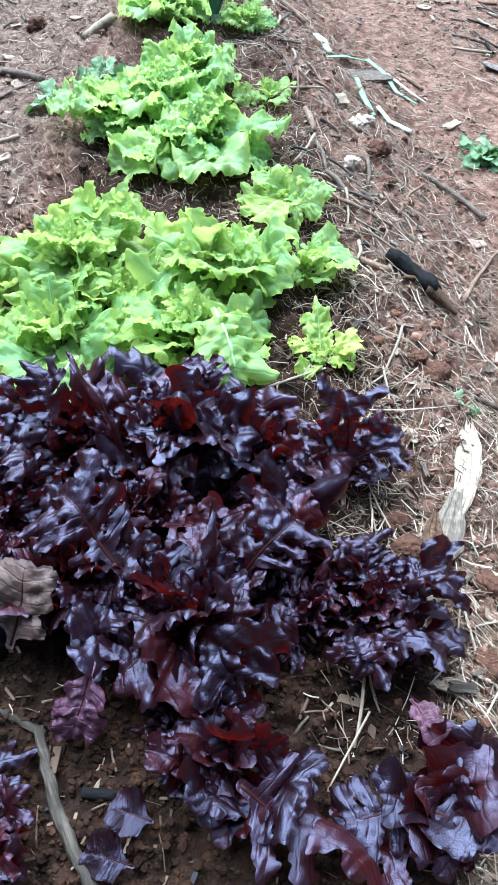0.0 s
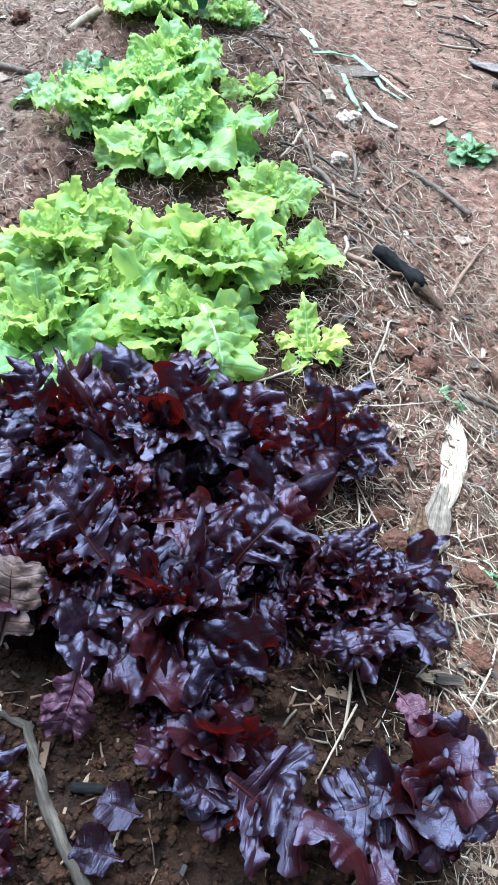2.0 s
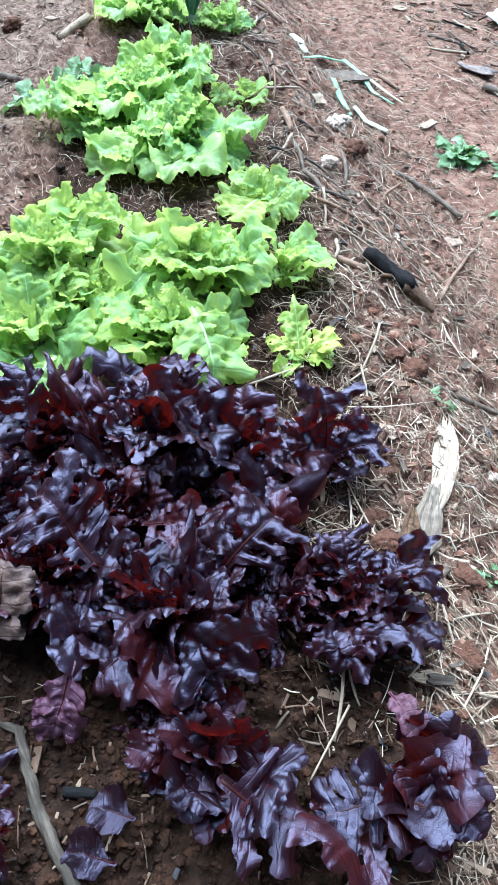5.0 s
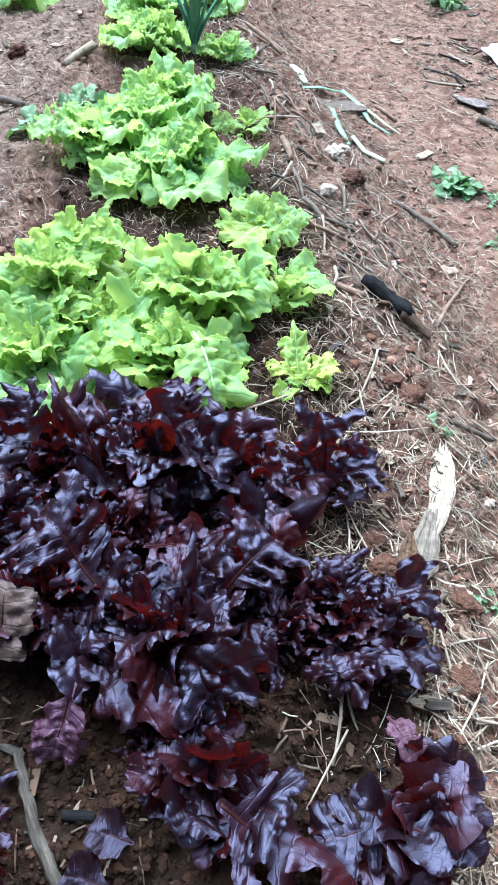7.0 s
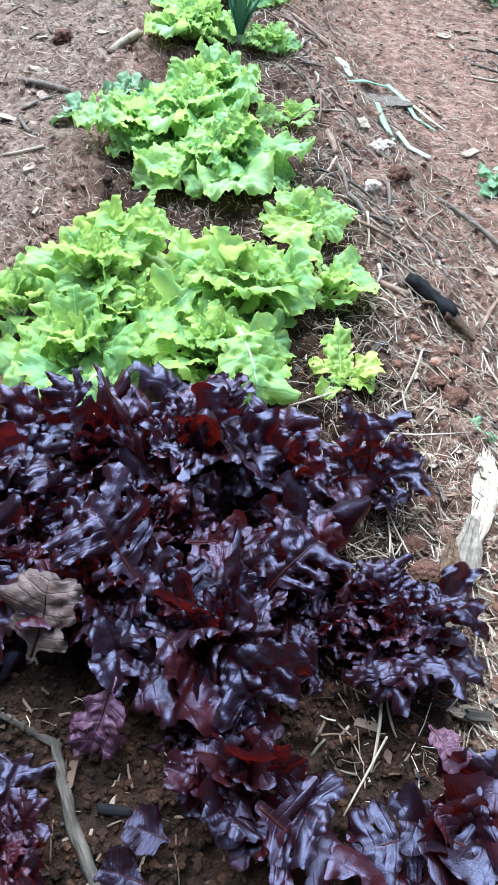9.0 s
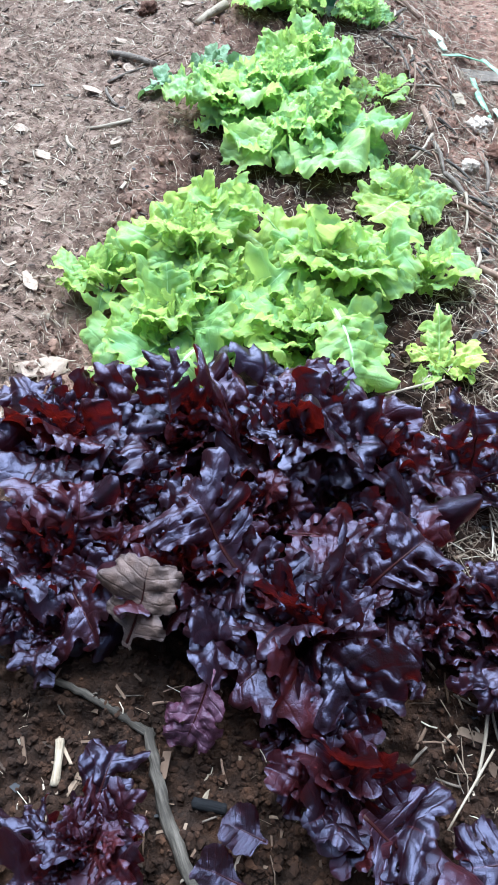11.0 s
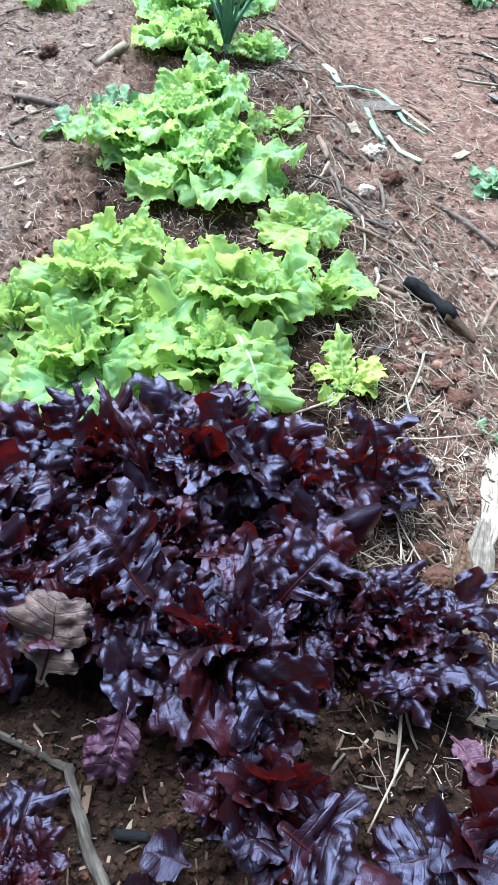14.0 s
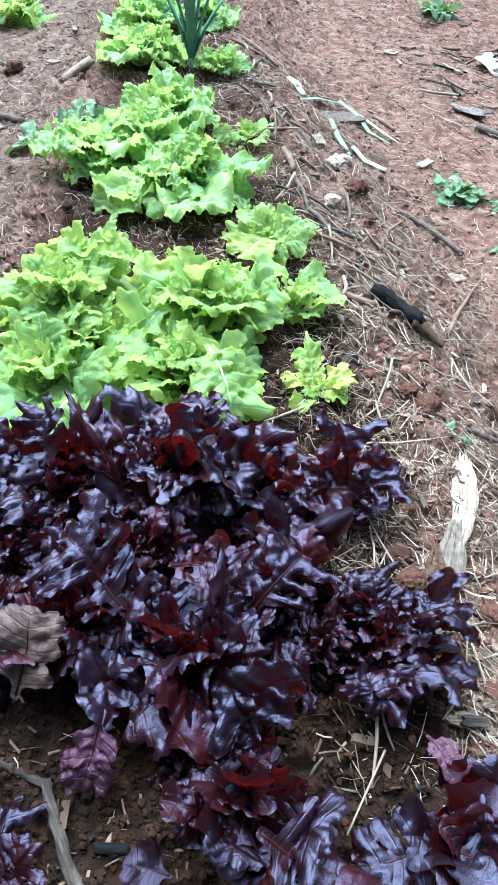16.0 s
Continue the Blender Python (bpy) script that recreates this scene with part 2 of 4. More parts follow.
def plain_material(name, a, b, scale, rough=0.5, relief=0.4, specular=0.5):
    m = Nodes(name)
    p = m.coord("Object")
    g = m.noise(p, scale, 4.0, 0.6)
    m.set(Base_Color=m.ramp(g, [(0.3, a), (0.7, b)]), Roughness=rough, Specular_IOR_Level=specular, Normal=m.bump(m.noise(p, scale * 3, 3.0), relief, 0.002))
    return m.mat


LEEK_GREEN = plain_material("leek_leaf_green", (0.07, 0.19, 0.12), (0.15, 0.32, 0.22), 30.0, 0.4)
SCRAP_GREEN = plain_material("wilted_onion_green", (0.05, 0.16, 0.08), (0.24, 0.42, 0.27), 40.0, 0.5)
SCRAP_PALE = plain_material("wilted_onion_pale", (0.26, 0.37, 0.26), (0.52, 0.56, 0.45), 40.0, 0.6)
RED_RIB = plain_material("red_lettuce_rib", (0.010, 0.002, 0.002), (0.030, 0.004, 0.004), 8.0, 0.55, specular=0.15)
GREEN_RIB = plain_material("green_lettuce_rib", (0.38, 0.56, 0.24), (0.52, 0.68, 0.38), 8.0, 0.45)
WHITE_SHEET = plain_material("white_plastic_scrap", (0.62, 0.68, 0.74), (0.8, 0.83, 0.86), 30.0, 0.45)
CHALK = plain_material("pale_crumbling_rot", (0.22, 0.16, 0.12), (0.60, 0.53, 0.45), 160.0, 0.9, relief=1.0)
DARK_CLOTH = plain_material("dark_torn_cloth", (0.035, 0.03, 0.032), (0.20, 0.165, 0.15), 50.0, 0.8)
DEAD_LEAF = plain_material("dry_fallen_leaf", (0.13, 0.085, 0.057), (0.33, 0.25, 0.185), 60.0, 0.7)
BROWN_ROT = plain_material("brown_rotten_wood", (0.035, 0.019, 0.010), (0.13, 0.075, 0.038), 90.0, 0.9, relief=1.0)


# ---- ground ----
def smooth(a, b, x):
    s = np.clip((np.asarray(x, float) - a) / (b - a), 0, 1)
    return s * s * (3 - 2 * s)


LATTICE = np.random.default_rng(3).random((256, 256))


def field(x, y, scale, seed=0):
    """Smooth noise in 0 to 1, for arrays of places."""
    gx, gy = np.asarray(x, float) * scale + seed * 17.3, np.asarray(y, float) * scale + seed * 31.7
    ix, iy = np.floor(gx).astype(int), np.floor(gy).astype(int)
    fx, fy = gx - ix, gy - iy
    fx, fy = fx * fx * (3 - 2 * fx), fy * fy * (3 - 2 * fy)
    at = lambda i, j: LATTICE[i % 256, j % 256]
    return (at(ix, iy) * (1 - fx) + at(ix + 1, iy) * fx) * (1 - fy) + (at(ix, iy + 1) * (1 - fx) + at(ix + 1, iy + 1) * fx) * fy


def edge_right(y):
    """The shoulder of the bed on its right side."""
    q = np.clip(y, -1, 3.5) - 0.4
    return 0.29 - 0.05 * q - 0.045 * q * q


def lie(x, y):
    """Height of the ground without its crumbs: a low bed between two paths."""
    d = np.asarray(x, float) - edge_right(y)
    e = -0.80 - np.asarray(x, float)
    return -0.11 * smooth(-0.05, 0.42, d) - 0.06 * smooth(-0.05, 0.40, e) + 0.02 * (field(x, y, 4.0, 1) - 0.5)


def ground(x, y):
    rough = 0.22 + 0.78 * (1 - smooth(0.25, 0.55, np.asarray(x, float) - edge_right(y))) * (1 - 0.6 * smooth(0.75, 0.95, -np.asarray(x, float)))
    lumps = 0.026 * (field(x, y, 13, 2) - 0.5) + 0.020 * (0.5 - np.abs(field(x, y, 26, 3) - 0.5) * 2) + 0.024 * (0.5 - np.abs(field(x, y, 48, 4) - 0.5) * 2) + 0.012 * (field(x, y, 110, 5) - 0.5)
    return lie(x, y) + rough * lumps


def gz(x, y):
    return float(ground(x, y))


def mesh_from(name, verts, faces, material, smooth_faces=True, uvs=None):
    me = bpy.data.meshes.new(name)
    me.from_pydata([tuple(map(float, v)) for v in verts], [], faces if isinstance(faces, list) else faces.tolist())
    me.materials.append(material)
    if smooth_faces:
        me.polygons.foreach_set("use_smooth", [True] * len(me.polygons))
    if uvs is not None:
        layer = me.uv_layers.new(name="UVMap")
        loops = np.empty(len(me.loops), int)
        me.loops.foreach_get("vertex_index", loops)
        layer.data.foreach_set("uv", np.asarray(uvs, float)[loops].ravel())
    me.update()
    return me


def build_ground():
    def grown(lo, hi, middle):
        """Carries the ends of an axis out to the horizon."""
        left, right, step = [], [], 0.012
        a, b = lo, hi
        while b < 400:
            step *= 1.35
            a, b = a - step, b + step
            left.append(a), right.append(b)
        return np.array(left[::-1] + middle + right)

    near = [0.05]
    while near[-1] < 4.6:
        near.append(near[-1] + 0.0055 + 0.0026 * near[-1])
    xs, ys = grown(-1.8, 1.35, list(np.arange(-1.8, 1.3501, 0.0085))), grown(near[0], near[-1], near)
    gx, gy = np.meshgrid(xs, ys)
    v = np.c_[gx.ravel(), gy.ravel(), ground(gx, gy).ravel()]
    nx = len(xs)
    i = (np.arange(len(ys) - 1)[:, None] * nx + np.arange(nx - 1)).ravel()
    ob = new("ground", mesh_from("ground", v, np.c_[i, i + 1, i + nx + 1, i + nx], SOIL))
    return tagged(ob, "dark crumbly bed soil beside dry red clay path", "soil", kind="structure")


build_ground()


def build_walls():
    """Plain dark screens all round, far outside the view. Added to block low sky and darken reflections."""
    dark = plain_material("dark_sky_blocker", (0.02, 0.026, 0.016), (0.045, 0.05, 0.032), 3.0, 0.9)
    for name, x, y, sx, sy in (("wall_north", 0, 9, 12.4, 0.2), ("wall_south", 0, -1.5, 12.4, 0.2), ("wall_east", 6.1, 3.75, 0.2, 10.3), ("wall_west", -6.1, 3.75, 0.2, 10.3)):
        v = [(x + a * sx / 2, y + b * sy / 2, z) for z in (-0.4, 3.2) for a, b in ((-1, -1), (1, -1), (1, 1), (-1, 1))]
        f = [(3, 2, 1, 0), (4, 5, 6, 7), (0, 1, 5, 4), (1, 2, 6, 5), (2, 3, 7, 6), (3, 0, 4, 7)]
        tagged(new(name, mesh_from(name, v, f, dark, False)), "added unseen dark screen that blocks the low sky", "wall", kind="structure")


build_walls()


def part(name, mesh, parent, label="", m=None):
    """One mesh object under a thing or a part."""
    ob = new(name, mesh)
    ob.parent = parent
    if m is not None:
        ob.matrix_basis = m
    if label:
        ob["label"] = label
    return ob


# ---- leaves ----
RIBS = {}  # the rib that goes with each leaf


def tube(name, points, radii, material, sides=8, rough=0.0, seed=0, flat=1.0):
    """A tapered round bar along points, with closed, slightly domed ends."""
    rng = np.random.default_rng(seed)
    pts = [Vector(p) for p in points]
    verts, faces = [], []
    for k, p in enumerate(pts):
        way = (pts[min(k + 1, len(pts) - 1)] - pts[max(k - 1, 0)]).normalized()
        q = way.to_track_quat("X", "Z").to_matrix()
        for s in range(sides):
            a = 2 * math.pi * s / sides
            r = radii[k] * (1 + rough * rng.uniform(-1, 1))
            verts.append(p + q @ Vector((rough * radii[k] * rng.uniform(-1, 1), r * math.cos(a), flat * r * math.sin(a))))
    for k in range(len(pts) - 1):
        for s in range(sides):
            a, b = k * sides + s, k * sides + (s + 1) % sides
            faces.append((a, b, b + sides, a + sides))
    for k, d in ((0, -1), (len(pts) - 1, 1)):
        way = (pts[min(k + 1, len(pts) - 1)] - pts[max(k - 1, 0)]).normalized()
        verts.append(pts[k] + way * d * radii[k] * 0.35)
        c = len(verts) - 1
        for s in range(sides):
            a, b = k * sides + s, k * sides + (s + 1) % sides
            faces.append((b, a, c) if k == 0 else (a, b, c))
    return mesh_from(name, verts, faces, material)


def leaf_mesh(name, material, rng, half, bend, pairs, lobe, blend, scallop, ruffle, waves, curl, lift=0.1, quilt=0.02, swell=0.4, fold=0.16, bend_at=1.6, twist=0.0, step=0.021):
    """A lettuce leaf of length 1 along +y: rounded lobes on both sides of a rib, a buckled rim and quilting between its veins; its face looks along +z."""
    q = rng.uniform(0, 60, 12)
    pairs = int(round(pairs))
    arms = [(0.0, 0.55, rng.normal(0, 0.03), 0.98 - lobe * 1.1, lobe * rng.uniform(1.0, 1.3))]
    for k in range(pairs):
        f = k / max(1, pairs - 1)
        for side in (-1, 1):
            r = lobe * rng.uniform(0.75, 1.15) * (0.72 + 0.28 * f)
            foot = 0.20 + 0.46 * f + rng.normal(0, 0.02)
            out = (half - r) * (0.62 + 0.38 * math.sin(0.4 + 2.0 * f)) * rng.uniform(0.8, 1.12)
            arms.append((0.0, foot, side * out, foot + out * rng.uniform(0.45, 0.85), r))
    sway = rng.uniform(-1, 1, len(arms))

    def rim(x, y):
        """How far a place lies outside the leaf's outline; negative inside."""
        t = np.clip(y, 0.0, 0.75)
        d = np.hypot(x, y - t) - np.interp(t, (0, 0.2, 0.75), (0.050, 0.055, 0.12))
        for ax, ay, bx, by, r in arms:
            u = np.clip(((x - ax) * (bx - ax) + (y - ay) * (by - ay)) / ((bx - ax) ** 2 + (by - ay) ** 2), 0, 1)
            e = np.hypot(x - ax - u * (bx - ax), y - ay - u * (by - ay)) - (0.06 + (r - 0.06) * u)
            m = np.clip(0.5 + 0.5 * (e - d) / blend, 0, 1)
            d = e + (d - e) * m - blend * m * (1 - m)
        return d + scallop * (2 * field(x + q[0], y + q[1], 13.0, 3) - 1 + 0.5 * (2 * field(x + q[2], y + q[3], 26.0, 4) - 1)) * smooth(0.1, 0.3, y)

    def relief(x, y, d):
        """Height of the blade over its plane."""
        near, free = np.exp(np.minimum(d, 0) / 0.055), smooth(0.12, 0.4, y)
        n = ruffle * near * free * (2.4 * (field(x + q[4], y + q[5], waves, 5) - 0.5) + 1.5 * (field(x + q[6], y + q[7], waves * 1.9, 6) - 0.5))
        for (ax, ay, bx, by, r), w in zip(arms, sway):
            span = math.hypot(bx - ax, by - ay)
            u = ((x - ax) * (bx - ax) + (y - ay) * (by - ay)) / span ** 2
            g = ((x - ax) * (by - ay) - (y - ay) * (bx - ax)) / (span * 1.2 * r)
            n = n + 1.5 * lift * w * np.clip(u - 0.3, 0, 1.5) * np.exp(-g ** 2) * free  # lobes stand up or hang like flaps
        n = n - curl * np.exp(np.minimum(d, 0) / 0.045) * 0.045 * free
        n = n + 0.12 * (field(x + q[8], y + q[9], 2.6, 7) - 0.5) + swell * ruffle * (field(x + q[10], y + q[11], 6.0, 8) - 0.5)
        ax = np.abs(x)
        vein = np.abs(np.sin(np.pi * (6.5 * (y - 0.6 * ax) + 1.4 * (field(x + q[2], y + q[5], 4.0, 9) - 0.5))))
        cell = np.abs(field(x + q[1], y + q[6], 15.0, 2) - 0.5) * 2
        n = n + quilt * (0.7 * vein ** 0.6 + 1.1 * cell - 0.9) * smooth(0.01, 0.08, ax)
        return n + fold * ax ** 0.9 - 0.02 * np.exp(-(ax / 0.035) ** 2)

    line = np.linspace(-0.4, 1.5, 160)
    ang = -bend * np.clip(line, 0, 1.15) ** bend_at + 0.14 * np.sin(5 * np.clip(line, 0, 1.5) + q[0])
    gap = line[1] - line[0]
    ly, lz = np.concatenate([[0], np.cumsum(np.cos(ang[:-1]) * gap)]), np.concatenate([[0], np.cumsum(np.sin(ang[:-1]) * gap)])
    ly, lz = ly - np.interp(0, line, ly), lz - np.interp(0, line, lz)

    def placed(x, y):
        """The bent and buckled place of a point of the flat leaf."""
        n = relief(x, y, rim(x, y))
        a, tw = np.interp(y, line, ang), twist * y
        xr, nr = x * np.cos(tw) - n * np.sin(tw), x * np.sin(tw) + n * np.cos(tw)
        return np.stack([xr + 0.05 * np.sin(3 * y + q[1]) * y, np.interp(y, line, ly) - nr * np.sin(a), np.interp(y, line, lz) + nr * np.cos(a)], -1)

    xs, ys = np.arange(-half - 0.1, half + 0.1 + step, step), np.arange(-0.06, 1.16, step)
    X, Y = np.meshgrid(xs, ys)
    D = rim(X, Y)
    kept = (D[1:, 1:] + D[:-1, 1:] + D[1:, :-1] + D[:-1, :-1]) < 0
    around = np.zeros(D.shape, int)
    for j, i in ((0, 0), (0, 1), (1, 0), (1, 1)):
        around[j:D.shape[0] - 1 + j, i:D.shape[1] - 1 + i] += kept
    edge = (around > 0) & (around < 4)
    ex, ey = X[edge], Y[edge]
    for _ in range(4):  # draw the outer corners onto the outline
        d, e = rim(ex, ey), 1e-3
        gx, gy = (rim(ex + e, ey) - d) / e, (rim(ex, ey + e) - d) / e
        s = np.clip(d / (gx * gx + gy * gy + 0.15), -step, step)
        ex, ey = ex - s * gx, ey - s * gy
    X[edge], Y[edge] = ex, ey
    number = np.full(D.shape, -1)
    number[around > 0] = np.arange(int((around > 0).sum()))
    j, i = np.nonzero(kept)
    faces = np.c_[number[j, i], number[j, i + 1], number[j + 1, i + 1], number[j + 1, i]]
    vx, vy = X[around > 0], Y[around > 0]
    me = mesh_from(name, placed(vx, vy), faces, material, True, np.c_[vy, vx / half * 0.5 + 0.5])
    near = me.attributes.new("rim", "FLOAT", "POINT")
    near.data.foreach_set("value", np.clip(1 + rim(vx, vy) / 0.25, 0, 1).astype(np.float32))
    # the rib, along the middle of the blade
    along = np.linspace(0.0, 0.86, 11)
    radii = np.linspace(0.020, 0.004, 11)
    RIBS[me.name] = tube(name + "_rib", [tuple(map(float, v)) for v in placed(0 * along, along)], [float(v) for v in radii], GREEN_RIB if material not in (RED_LEAF, DRY_LEAF) else RED_RIB, 5)
    top = float(vy[np.abs(vx) < 2 * step].max())
    me["tip"] = [float(v) for v in placed(np.array([0.0]), np.array([top]))[0]]
    return me


def leaf_set(name, material, seed, count, **ranges):
    rng = np.random.default_rng(seed)
    made = []
    for _ in range(count):
        made.append(leaf_mesh(name, material, rng, **{k: (rng.uniform(*r) if isinstance(r, tuple) else r) for k, r in ranges.items()}))
    return made


# lengths are 1; every leaf is scaled where it grows
RED = dict(pairs=(2.6, 3.9), lobe=(0.080, 0.108), blend=0.020, swell=0.14, scallop=(0.026, 0.040), ruffle=(0.038, 0.062), waves=(9.0, 13.0), lift=(0.08, 0.17), quilt=(0.010, 0.015), bend_at=2.2)
BROAD = dict(pairs=(2.6, 3.4), lobe=(0.125, 0.16), blend=0.030, swell=0.12, scallop=(0.016, 0.026), ruffle=(0.022, 0.04), waves=(8.0, 11.0), lift=(0.08, 0.16), quilt=(0.004, 0.008), fold=0.12, bend_at=2.0)
GREEN = dict(pairs=(3, 4), lobe=(0.105, 0.145), blend=0.026, swell=0.25, scallop=(0.026, 0.042), ruffle=(0.04, 0.07), waves=(9.0, 13.0), lift=(0.07, 0.15), quilt=(0.008, 0.016), bend_at=1.8)
FRILL = dict(pairs=(4, 5), lobe=(0.15, 0.19), blend=0.05, scallop=(0.024, 0.036), ruffle=(0.075, 0.115), waves=(11.0, 14.0), lift=(0.02, 0.06), quilt=(0.030, 0.045), bend_at=1.6, step=0.026)
WEED = dict(pairs=(2, 3), lobe=(0.14, 0.18), blend=0.08, scallop=0.012, ruffle=(0.03, 0.06), waves=(5.0, 7.0), step=0.05)
SETS = {
    "red": [leaf_set("red_outer", RED_LEAF, 11, 16, half=(0.36, 0.46), bend=(0.9, 1.8), curl=(0.0, 1.4), twist=(-0.5, 0.5), **RED),
            leaf_set("red_middle", RED_LEAF, 12, 16, half=(0.36, 0.48), bend=(0.7, 1.8), curl=(0.0, 1.6), twist=(-0.6, 0.6), **RED),
            leaf_set("red_heart", RED_LEAF, 13, 10, half=(0.36, 0.50), bend=(0.2, 1.6), curl=(-0.8, 1.8), twist=(-0.8, 0.8), step=0.025, **RED)],
    "green": [leaf_set("green_outer", GREEN_LEAF, 21, 14, half=(0.36, 0.46), bend=(0.5, 1.4), curl=(0.0, 1.2), twist=(-0.5, 0.5), **GREEN),
              leaf_set("green_middle", GREEN_LEAF, 22, 14, half=(0.38, 0.50), bend=(0.4, 1.4), curl=(0.0, 1.4), twist=(-0.6, 0.6), **GREEN),
              leaf_set("green_heart", GREEN_LEAF, 23, 10, half=(0.40, 0.52), bend=(0.1, 1.2), curl=(-0.6, 1.6), twist=(-0.8, 0.8), step=0.025, **GREEN)],
    "frill": [leaf_set("frill_outer", FRILL_LEAF, 31, 8, half=(0.40, 0.50), bend=(0.5, 1.2), curl=(0.0, 1.0), twist=(-0.4, 0.4), **FRILL),
              leaf_set("frill_middle", FRILL_LEAF, 32, 8, half=(0.42, 0.54), bend=(0.3, 1.0), curl=(-0.4, 1.0), twist=(-0.5, 0.5), **FRILL),
              leaf_set("frill_heart", FRILL_LEAF, 33, 6, half=(0.44, 0.56), bend=(0.0, 0.8), curl=(-0.8, 1.0), twist=(-0.6, 0.6), **FRILL)],
    "broad": [leaf_set("broad_outer", RED_LEAF, 14, 9, half=(0.42, 0.52), bend=(0.7, 1.5), curl=(0.0, 0.8), twist=(-0.4, 0.4), **BROAD)] * 3,
    "weed": [leaf_set("weed_outer", WEED_LEAF, 41, 5, half=(0.28, 0.4), bend=(0.4, 1.0), curl=(0.1, 0.6), twist=(-0.4, 0.4), **WEED)] * 3,
}


STEMS = {"red": BURNT_END, "broad": BURNT_END, "green": SCRAP_GREEN, "frill": SCRAP_GREEN, "weed": SCRAP_GREEN}


def lettuce(x, y, reach, height, leaves, sort, seed, label, category="lettuce", group="", name="", sink=0.0, low=26.0, high=80.0):
    """A rosette: long low leaves outside, short upright ones in the heart."""
    rng = np.random.default_rng(seed)
    plant = tagged(new(name, None), label, category, group)
    plant.empty_display_size = 0.05
    plant.matrix_basis = pose(x, y, gz(x, y) - sink, 0, 0, rng.uniform(0, 360))
    for i in range(leaves):
        r = (i + 0.5) / leaves  # 0 the oldest, outermost
        ring = 0 if r < 0.42 else 1 if r < 0.74 else 2
        mesh = SETS[sort][ring][rng.integers(len(SETS[sort][ring]))]
        size = reach * (1.10 - 0.60 * r) * rng.uniform(0.68, 1.18)
        rise = low + (high - low) * r ** 0.85 + rng.normal(0, 13)
        turn = 137.5 * i + rng.normal(0, 26)
        foot = 0.02 * (1 - r)
        up = height * (0.10 + 0.55 * r)
        a = radians(turn)
        m = pose(-foot * math.sin(a), foot * math.cos(a), up * 0.5, 0, 0, turn) @ pose(0, 0, 0, rise, rng.normal(0, 20), rng.normal(0, 14)) @ Matrix.Diagonal((size * rng.uniform(0.85, 1.15), size, size * rng.uniform(0.8, 1.25), 1))
        leaf = part("leaf", mesh, plant, "", m)
        if ring == 0 and sort != "weed":
            part("midrib", RIBS[mesh.name], leaf)
    # a short stem that carries the leaves
    part("stem", tube("lettuce_stem", [(0, 0, -0.02), (0.002, 0, height * 0.12), (0, 0.002, height * 0.28)], [0.009, 0.008, 0.004], STEMS[sort]), plant)
    return plant


def set_leaf(plant, mesh, base, tip, size_x, roll=0.0, label="", material=None):
    """A leaf that shows singly: from its base to its tip, both in the world; the arch of the mesh stays between them."""
    co = Vector(mesh["tip"])
    a, b = Vector(base), Vector(tip)
    way = b - a
    flat = math.hypot(co.y, co.z)
    s = way.length / flat
    turn = way.to_track_quat("Y", "Z").to_matrix().to_4x4() @ pose(0, 0, 0, 0, roll, 0)
    tilt = pose(0, 0, 0, -math.degrees(math.atan2(co.z, co.y)), 0, 0)
    rib = RIBS[mesh.name]
    if material is not None:
        mesh = mesh.copy()
        mesh.materials[0] = material
        if material is not YELLOW_LEAF:
            rib = rib.copy()
            rib.materials[0] = RED_RIB
    m = Matrix.Translation(a) @ turn @ tilt @ Matrix.Diagonal((1.15 * way.length * size_x, s, s, 1))
    leaf = part("leaf", mesh, plant, label, plant.matrix_basis.inverted() @ m)
    part("midrib", rib, leaf)
    return leaf


def wavy(a, b, count, bend, seed):
    """Points between a and b, bent a little aside."""
    rng = np.random.default_rng(seed)
    a, b = Vector(a), Vector(b)
    side = Vector((-(b - a).y, (b - a).x, 0)).normalized()
    pts = []
    for k in range(count):
        f = k / (count - 1)
        off = bend * math.sin(math.pi * f) + (rng.uniform(-1, 1) * abs(bend) * 0.25 if 0 < k < count - 1 else 0)
        pts.append(a.lerp(b, f) + side * off)
    return pts


def own_axes(a, b):
    """Puts a thing's origin at a with its x axis towards b."""
    way = Vector(b) - Vector(a)
    q = way.to_track_quat("X", "Z").to_matrix().to_4x4()
    return Matrix.Translation(a) @ q


def stick(name, label, category, ends, radii, material, bend=0.01, rough=0.08, seed=0, lift=0.0, group="", count=9, sides=10, flat=1.0):
    """A stick or stalk that lies on the ground between two places (x, y)."""
    (ax, ay), (bx, by) = ends[0][:2], ends[1][:2]
    za = gz(ax, ay) + (ends[0][2] if len(ends[0]) > 2 else radii[0] * 0.7 + lift)
    zb = gz(bx, by) + (ends[1][2] if len(ends[1]) > 2 else radii[-1] * 0.7 + lift)
    f = np.linspace(0, 1, 30)
    up = float(np.max(ground(ax + (bx - ax) * f, ay + (by - ay) * f) + max(radii) * 0.35 - (za + (zb - za) * f)))
    up = max(0.0, up) * 0.75
    za, zb = za + up, zb + up
    m = own_axes((ax, ay, za), (bx, by, zb))
    size = (Vector((bx, by, zb)) - Vector((ax, ay, za))).length
    pts = wavy((0, 0, 0), (size, 0, 0), count, bend, seed)
    rr = [float(np.interp(k / (count - 1), np.linspace(0, 1, len(radii)), radii)) for k in range(count)]
    ob = new(name, tube(name, pts, rr, material, sides, rough, seed, flat))
    ob.matrix_basis = m
    return tagged(ob, label, category, group)


